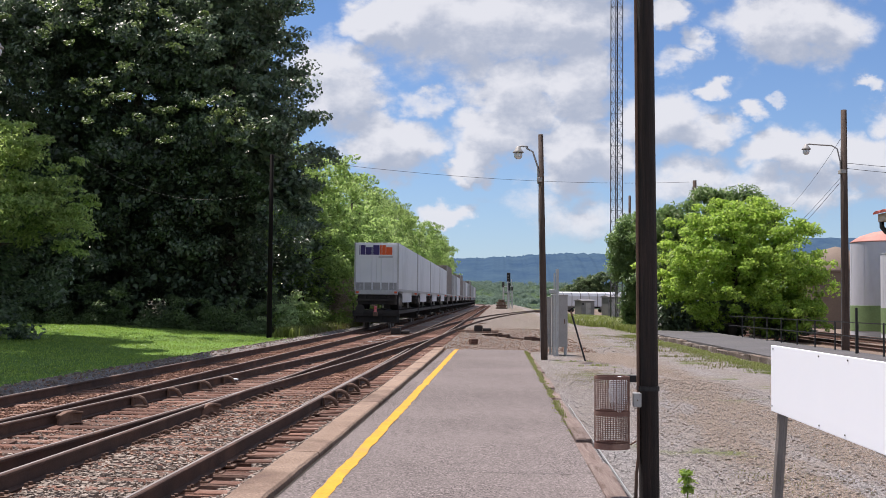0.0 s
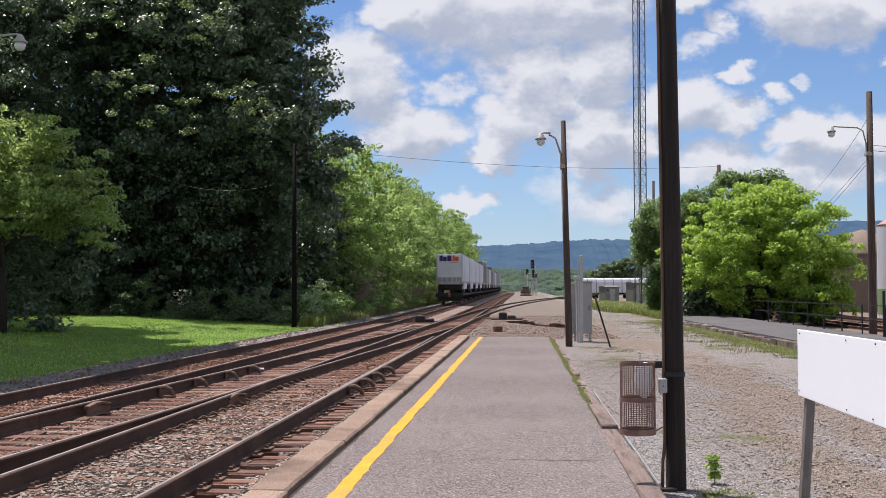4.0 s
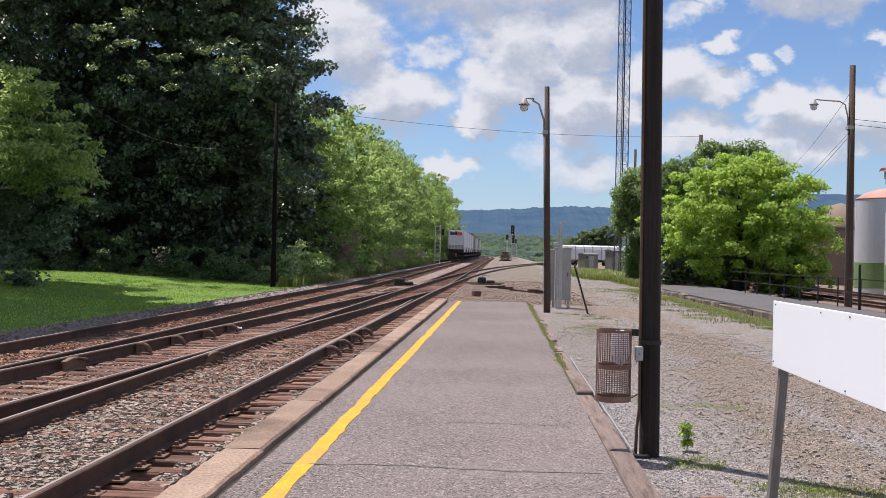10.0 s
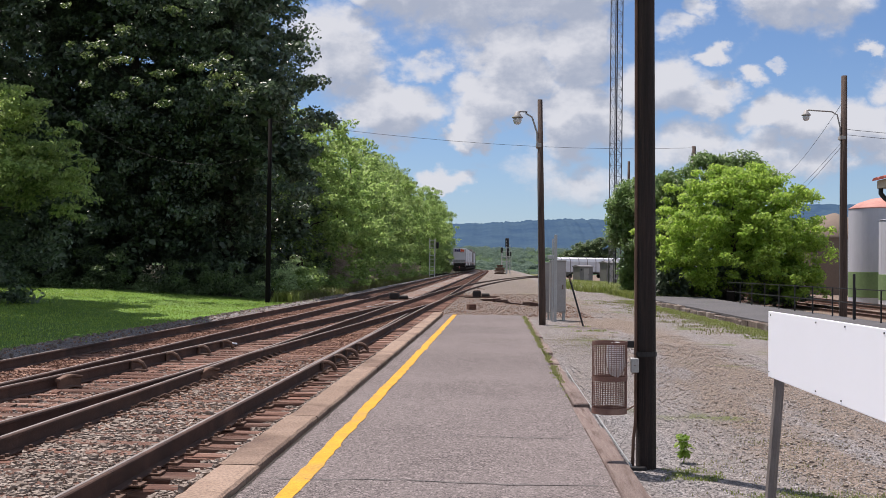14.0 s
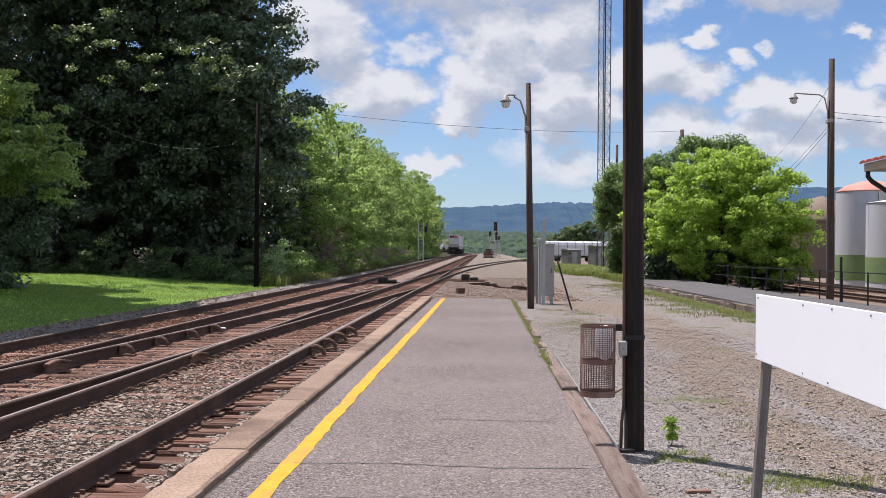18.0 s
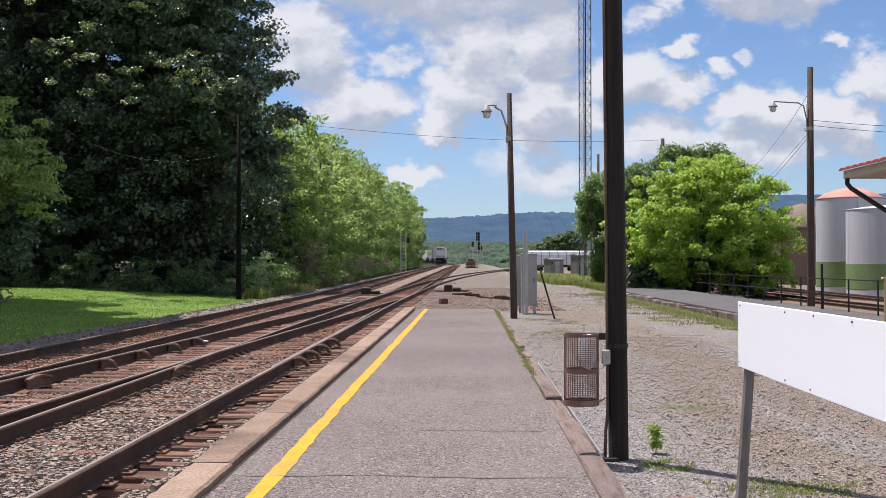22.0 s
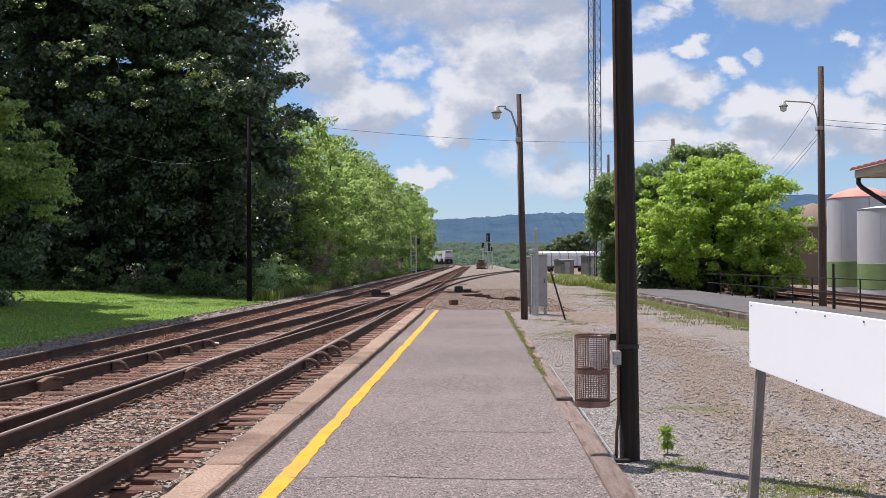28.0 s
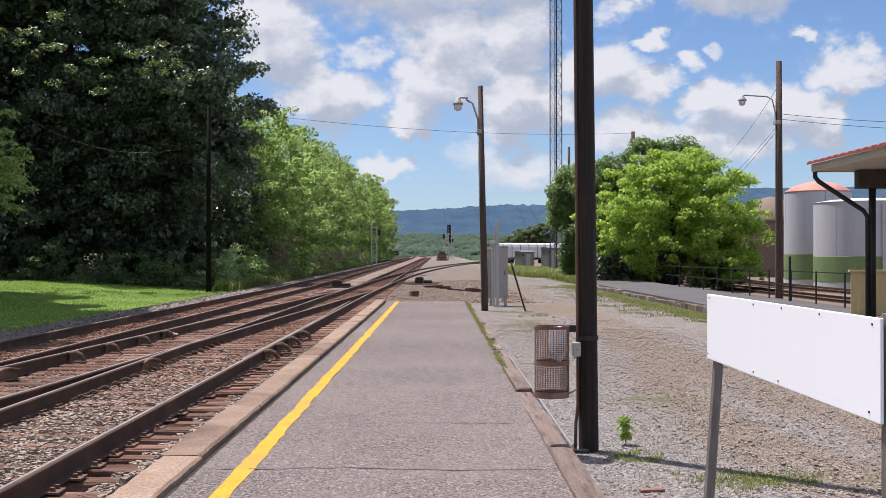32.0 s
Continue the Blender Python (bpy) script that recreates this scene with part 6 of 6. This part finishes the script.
# ---- train ----
def trailer(label, lettered, material, length=16.1, top=4.05):
    """A road trailer: wall panels, doors, roof, landing legs, wheels. Its rear stands at y = 0, base at the deck."""
    t = root("road_trailer", pose(0, 0, 0), label, "trailer", "trailers on the train")
    z0, z1, w = 1.15, top, 1.30
    part("body", bx(-w, w, .05, length, z0, z1, .03), material, t)
    for sx in (-1, 1):
        for k in range(12):
            yy = .6 + k * (length - 1) / 12
            part("side_panel", bx(sx * w - .008, sx * w + .008, yy, yy + (length - 1) / 12 - .05, z0 + .14, z1 - .12), material, t)
        part("corner_post", bx(sx * w - .06, sx * w + .02, -.02, .12, z0, z1, .01), M_TRAILGREY, t)
        part("bottom_rail", bx(sx * w - .02, sx * w + .02, .1, length, z0 - .02, z0 + .12), M_TRAILGREY, t)
    d = [part("door", bx(a, b, -.0, .05, z0 + .1, z1 - .1, .01), material, t, "white rear door") for a, b in ((-w + .06, -.012), (.012, w - .06))]
    for q, xs in zip(d, ((-1.0, -.3), (.3, 1.0))):
        for x in xs:
            part("lock_bar", tb([(x, -.03, z0 + .1), (x, -.03, z1 - .12)], .014, 6), material, q)
    for k in range(5):
        part("door_vent", bx(-1.24 + k * .5, -.79 + k * .5, -.014, -.003, z0 + .05, z0 + .5, .004), M_SHADEGREY, t, "grey panel low on the doors")
    part("suspension", bx(-1.15, 1.15, .25, 3.9, .32, z0 - .2, .04), M_FLATCAR, t, "black suspension and brake gear")
    for x in (-.45, .45):
        part("air_tank", lathe(bmesh.new(), [(.05, -.3), (.16, -.27), (.17, .27), (.05, .3)], 12, (x, .22, .78), "x"), M_FLATCAR, t, "", True)
    part("rear_sill", bx(-w, w, -.06, .06, z0 - .22, z0 + .06, .02), M_TRAILGREY, t)
    part("bumper_bar", bx(-w + .1, w - .1, -.05, .05, .55, .68, .01), M_FLATCAR, t, "dark underride bar")
    part("slider_box", bx(-1.05, 1.05, .35, 3.9, .55, z0 - .05, .03), M_FLATCAR, t, "black axle slider under the floor")
    for x in (-.7, .7):
        part("bumper_strut", bx(x - .05, x + .05, -.03, .03, .6, z0 - .1), M_FLATCAR, t)
    for sx in (-1, 1):
        part("tail_light", bx(sx * 1.15 - .08, sx * 1.15 + .08, -.075, -.06, z0 - .15, z0 - .03), M_ORANGE, t)
        for yy in (1.4, 2.7):
            wh = part("wheel", lathe(bmesh.new(), [(.3, sx * .72), (.5, sx * .74), (.51, sx * .8), (.51, sx * 1.18), (.5, sx * 1.24), (.3, sx * 1.25), (.12, sx * 1.18)], 18, (0, yy, .52), "x"), M_RUBBER, t)
            part("rim", lathe(bmesh.new(), [(.27, sx * 1.19), (.27, sx * 1.255), (.1, sx * 1.26)], 14, (0, yy, .52), "x"), M_CAST, wh)
        part("axle_frame", bx(sx * .62 - .06, sx * .62 + .06, .3, 4.2, .62, 1.14), M_FLATCAR, t)
        part("landing_leg", bx(sx * .9 - .07, sx * .9 + .07, length - 3.2, length - 3.05, .05, z0), M_GALV, t)
        part("side_skirt", bx(sx * 1.22 - .01, sx * 1.22 + .01, 4.2, length - 4.2, .45, z0), material, t, "white side skirt")
    if lettered:
        # company mark drawn as plain bars in its colours
        for a, b, c in ((-1.06, -.70, .0), (-.68, -.25, .12), (-.23, .15, .0)):
            part("mark_bar", bx(a, b, -.012, -.004, z1 - .73, z1 - .15 - c), M_PURPLE, t, "purple mark on the door")
        for a, b, c in ((.18, .53, .0), (.55, .92, .12)):
            part("mark_bar", bx(a, b, -.012, -.004, z1 - .73, z1 - .15 - c), M_ORANGE, t, "orange mark on the door")
        part("mark_bar", bx(.1, .95, -.012, -.004, z1 - .92, z1 - .80), M_TRAILGREY, t, "grey mark on the door")
    return t


M_SHADEGREY = mat("dull_door_panel", (0.26, 0.265, 0.28), (0.36, 0.365, 0.38), 0.6, 2.0, 0.1, 20)
M_DULL = mat("dull_container", (0.16, 0.135, 0.125), (0.24, 0.205, 0.19), 0.7, 0.8, 0.1, 12)
M_MARKER = mat("marker_red", (0.60, 0.05, 0.06), (0.70, 0.30, 0.32), 0.4, 9, 0)


def flatcar(length=17.2):
    f = root("flat_wagon", pose(0, 0, 0), "black steel spine wagon carrying a road trailer", "railway wagon", "wagons of the train")
    part("spine", bx(-.35, .35, .1, length - .1, .72, 1.12, .02), M_FLATCAR, f)
    for yy in (1.0, 2.2, 3.4):
        part("wheel_apron", bx(-1.35, 1.35, yy - .35, yy + .35, .98, 1.08, .01), M_FLATCAR, f)
    part("hitch", bx(-.35, .35, length - 3.0, length - 2.2, 1.1, 2.1, .05), M_FLATCAR, f)
    for yy in (1.0, 2.75):
        b = wheelset(0, .42)
        for v in b.verts:
            v.co = (v.co.y, v.co.x + yy, v.co.z)
        ws = part("wheelset", b, M_FLATCAR, f)
        for sx in (-1, 1):
            part("tread", lathe(bmesh.new(), [(.445, sx * .66), (.455, sx * .70), (.428, sx * .705), (.425, sx * .805)], 20, (0, yy, .42), "x"), M_CAST, ws, "bright worn wheel tread")
        for sx in (-1, 1):
            part("axle_box", bx(sx * .95 - .12, sx * .95 + .12, yy - .2, yy + .2, .28, .6, .03), M_STEEL, f)
    for sx in (-1, 1):
        part("side_frame", bx(sx * .98 - .06, sx * .98 + .06, .7, 3.1, .5, .82, .04), M_FLATCAR, f)
        part("step_iron", bx(sx * 1.3 - .02, sx * 1.3 + .02, .05, .3, .35, 1.0), M_FLATCAR, f)
    part("coupler", bx(-.12, .12, -.55, .2, .72, .98, .03), M_STEEL, f)
    part("end_beam", bx(-1.4, 1.4, .05, .25, .72, 1.05, .02), M_FLATCAR, f)
    part("bolster", bx(-1.2, 1.2, 1.2, 2.6, .45, .95, .04), M_FLATCAR, f)
    for sx in (-1, 1):
        part("side_sill", bx(sx * 1.3 - .05, sx * 1.3 + .05, .2, length - .3, .86, 1.06, .01), M_FLATCAR, f)
        part("ladder_rail", bx(sx * 1.36 - .02, sx * 1.36 + .02, .02, .06, .3, 1.5), M_FLATCAR, f)
    for yy in (5.2, 8.2, 11.2, 14.2):
        part("cross_bearer", bx(-1.3, 1.3, yy - .1, yy + .1, .8, 1.04, .01), M_FLATCAR, f)
    part("end_plate", bx(-1.25, 1.25, .28, .5, .35, 1.02, .03), M_FLATCAR, f, "black end plate above the wheels")
    part("brake_wheel", lathe(bmesh.new(), [(.05, -.03), (.28, -.02), (.28, .02), (.05, .03)], 16, (0, 0, 0)), M_FLATCAR, f).matrix_basis = pose(-.95, .0, 1.15, 90)
    for x in (-.75, .75):
        part("hand_rail", tb([(x, -.08, .75), (x, -.16, .95), (x * .5, -.16, .95), (x * .5, -.08, .75)], .025, 6), M_FLATCAR, f)
    part("brake_hose", tb([(.3, -.05, .8), (.35, -.25, .55), (.25, -.4, .35)], .03, 6), M_RUBBER, f)
    part("end_marker", bx(-.09, .09, -.38, -.25, .95, 1.35, .03), M_MARKER, f, "red and white end-of-train marker")
    return f


TRAIN = []
PITCH = 17.2


def build_train():
    lettered = trailer("white road trailer with a purple and orange mark on its doors", True, M_TRAILER)
    plain = trailer("plain white road trailer riding on a wagon", False, M_TRAILER)
    grey = trailer("grey road trailer riding on a wagon", False, M_CONTAINER)
    tall = trailer("tall dull brown container riding on a wagon", False, M_DULL, 14.6, 4.75)
    car = flatcar()
    kinds = [lettered, plain, plain, plain, tall, grey, plain, tall, grey, plain, grey, tall, grey, grey, plain, grey]
    used = set()
    for k, proto in enumerate(kinds):
        f = car if k == 0 else copy_thing(car, pose(0, 0, 0))
        t = proto if proto not in used else copy_thing(proto, pose(0, 0, 0))
        used.add(proto)
        TRAIN.append((k, f, 0.0, 0.0))
        TRAIN.append((k, t, 0.35, 1.09))


build_train()


def motions():
    """The train draws away at an even pace of about twelve metres a second and follows the bend."""
    for k, ob, ahead, up in TRAIN:
        rows = []
        for t in range(0, 33, 2):
            s = 67.4 + 12.05 * t + PITCH * k + ahead
            x, y, z, a = track_a(s)
            x2, y2, z2, a2 = track_a(s + 14)
            h = math.atan2(-(x2 - x), y2 - y)
            rows.append((float(t), pose(x, y, z + up, math.degrees(math.atan2(z2 - z, 14)), 0, math.degrees(h))))
        walk(ob, rows)


# ---- weeds and small litter ----
def blades(name, spots, per, height, width, seed, material, label, base=0.0):
    """Grass blades: spots are rows of x, y, spread; each blade is a thin bent triangle pair."""
    rnd = np.random.RandomState(seed)
    sp = np.asarray(spots, float)
    idx = np.repeat(np.arange(len(sp)), per)
    n = len(idx)
    off = rnd.randn(n, 2) * sp[idx, 2:3] * .5
    x, y = sp[idx, 0] + off[:, 0], sp[idx, 1] + off[:, 1]
    z = np.array([ground_z(a, b) for a, b in zip(x, y)]) - .01 + base
    a = rnd.rand(n) * 6.283
    lean = (0.15 + 0.5 * rnd.rand(n))
    h = height * (0.35 + 0.9 * rnd.rand(n))
    dx, dy = np.cos(a), np.sin(a)
    w = width * (0.6 + 0.8 * rnd.rand(n))
    p0 = np.stack([x - dy * w, y + dx * w, z], -1)
    p1 = np.stack([x + dy * w, y - dx * w, z], -1)
    mid = np.stack([x + dx * lean * h * .35, y + dy * lean * h * .35, z + h * .62], -1)
    p2 = mid + np.stack([dy, -dx, 0 * x], -1) * (w * .7)[:, None]
    p3 = mid - np.stack([dy, -dx, 0 * x], -1) * (w * .7)[:, None]
    tip = np.stack([x + dx * lean * h, y + dy * lean * h, z + h * (1 - .25 * lean)], -1)
    v = np.stack([p0, p1, p2, p3, tip], 1).reshape(-1, 3)
    k = 5 * np.arange(n)[:, None]
    f = np.concatenate([k + (0, 1, 2), k + (0, 2, 3), k + (3, 2, 4)], 0)
    tagged(new(name, mesh_from(name, v.tolist(), f.tolist(), material)), label, "weeds", kind="stuff")


def weeds():
    r = random.Random(33)
    blades("edge_grass", [(.93 + r.gauss(0, .025), 14 + 25 * r.random() ** 0.8, .045) for _ in range(300)], 26, .042, .004, 1, L_EDGE, "thin green grass along the timber edging", .075)
    blades("weed_patch", [(r.uniform(1.4, 1.85), 9.75 - .55 * (k / 26) + r.gauss(0, .05), .07) for k in range(26)], 40, .035, .004, 2, L_GRASS, "low green weeds at the pole's foot")
    blades("weed_patch", [(r.gauss(2.35, .28), r.gauss(8.55, .16), .10) for _ in range(70)], 40, .035, .004, 3, L_GRASS, "low green weeds in the gravel")
    blades("weed_patch", [(r.gauss(2.9, .7), r.gauss(10.2, 1.6), .25) for _ in range(60)], 20, .035, .004, 4, L_DRY, "sparse dry grass in the gravel lot")
    blades("weed_patch", [(r.gauss(2.1, .45), r.gauss(26.5, 2.0), .35) for _ in range(150)], 110, .018, .006, 5, L_DRY, "yellow-green weeds on the lot")
    blades("weed_patch", [(r.gauss(2.9, .5), r.gauss(31.5, .8), .16) for _ in range(10)], 34, .07, .006, 6, L_GRASS, "green weeds around the signal cabinet")
    blades("kerb_grass", [(7.6 - abs(r.gauss(0, .42)), r.uniform(24, 64), .3) for _ in range(480)], 52, .065, .009, 7, L_GRASS, "green grass along the stone kerb")
    blades("kerb_grass", [(6.3 + r.gauss(0, .6), r.uniform(30, 62), .4) for _ in range(120)], 24, .10, .008, 8, L_DRY, "dry grass beside the kerb")
    blades("hut_grass", [(r.uniform(6.5, 13.5), r.uniform(84, 128), .7) for _ in range(420)], 44, .55, .03, 9, L_GRASS, "tall bright grass around the huts")
    blades("hut_grass", [(r.uniform(8.0, 11.0), r.uniform(66, 84), .5) for _ in range(120)], 40, .4, .02, 10, L_GRASS, "tall bright grass below the trees")
    blades("path_grass", [(11.2 + r.gauss(0, .25), r.uniform(36, 64), .25) for _ in range(150)], 40, .22, .010, 11, L_GRASS, "grass and weeds along the railing")
    blades("lawn_grass", [(r.uniform(-30, -10.6), r.uniform(23, 62), 1.6) for _ in range(900)], 75, .07, .014, 21, L_LAWN, "mown bright green lawn grass")
    cl = [(-11.0 - r.random(), y, .3 + r.random() * (3.0 if y < 92 else 1.6), .5) for y in [*(r.uniform(79, 92) for _ in range(46)), *(r.uniform(100, 160) for _ in range(80))]]
    tagged(new("dead_brush", leaf_mesh("dead_brush", [(a, b, c + rise(b), d) for a, b, c, d in cl], 60, .22, 12, L_BRUSH, .1, .25)), "pinkish-brown dead brush at the wood's foot", "brush", kind="stuff")
    blades("verge_weeds", [(-10.9 + r.gauss(0, .35), r.uniform(63, 175), .4) for _ in range(330)], 40, .45, .018, 31, L_DRY, "dry weeds on the verge beside the track")
    blades("verge_weeds", [(-11.4 + r.gauss(0, .35), r.uniform(60, 150), .4) for _ in range(300)], 44, .6, .022, 32, L_GRASS, "green weeds on the verge at the wood's foot")
    # leafy weed by the pole
    p = root("leafy_weed", pose(1.66, 10.1, ground_z(1.66, 10.1)), "small bright green leafy weed in the gravel", "weed")
    part("stem", tb([(0, 0, 0), (.01, 0, .12), (0, .01, .24)], .005, 5), L_LIME, p)
    part("leaves", leaf_mesh("leaves", [(0, 0, .08, .07), (0, 0, .15, .08), (0, 0, .22, .06)], 34, .075, 2, L_LIME, .2, .4), L_LIME, p)


L_LAWN = leaf_mat("lawn_blades", (0.14, 0.235, 0.03), (0.31, 0.43, 0.085), 0.4)
L_BRUSH = leaf_mat("brush_twigs", (0.30, 0.22, 0.185), (0.46, 0.36, 0.31), 0.35)
weeds()


def litter():
    """Boards, clods and stubs lying about the lot and beyond the platform's end."""
    r = random.Random(61)
    for x, y, ln, a in ((1.95, 7.35, .32, 20), (1.52, 8.1, .18, 10), (1.75, 13.5, .2, 5)):
        ob = new("wood_scrap", from_bm("wood_scrap", bx(-ln / 2, ln / 2, -.03, .03, 0, .022, .006), M_TIE))
        ob.matrix_basis = pose(x, y, ground_z(x, y), 0, r.uniform(-3, 3), a)
        tagged(ob, "weathered scrap of wood on the gravel", "scrap wood", "wood scraps on the lot")
    ob = new("tie_stub", from_bm("tie_stub", bx(-.16, .16, -.14, .14, 0, .24, .03), M_TIE))
    ob.matrix_basis = pose(-1.05, 47.0, ground_z(-1, 47), 0, 0, 25)
    tagged(ob, "short dark stub of a wooden tie", "tie stub")
    for k in range(9):
        x, y = -.5 + k * .28 + r.uniform(-.1, .1), 61.0 - k * 1.1 + r.uniform(-.4, .4)
        b = bx(-r.uniform(.15, .5), r.uniform(.15, .5), -.08, .08, 0, r.uniform(.06, .2), .02)
        ob = new("old_timber", from_bm("old_timber", b, M_RAIL))
        ob.matrix_basis = pose(x, y, ground_z(x, y) - .02, 0, r.uniform(-12, 12), r.uniform(-80, 60))
        tagged(ob, "dark discarded timber in the ballast", "timber", "discarded timbers")
    ob = new("paper_scrap", from_bm("paper_scrap", bx(-.09, .09, -.06, .06, 0, .03, .01), M_WHITE))
    ob.matrix_basis = pose(-5.6, 23.8, RAIL_Z - .1, 0, 8, 20)
    tagged(ob, "white scrap of paper between the rails", "litter")


litter()


motions()
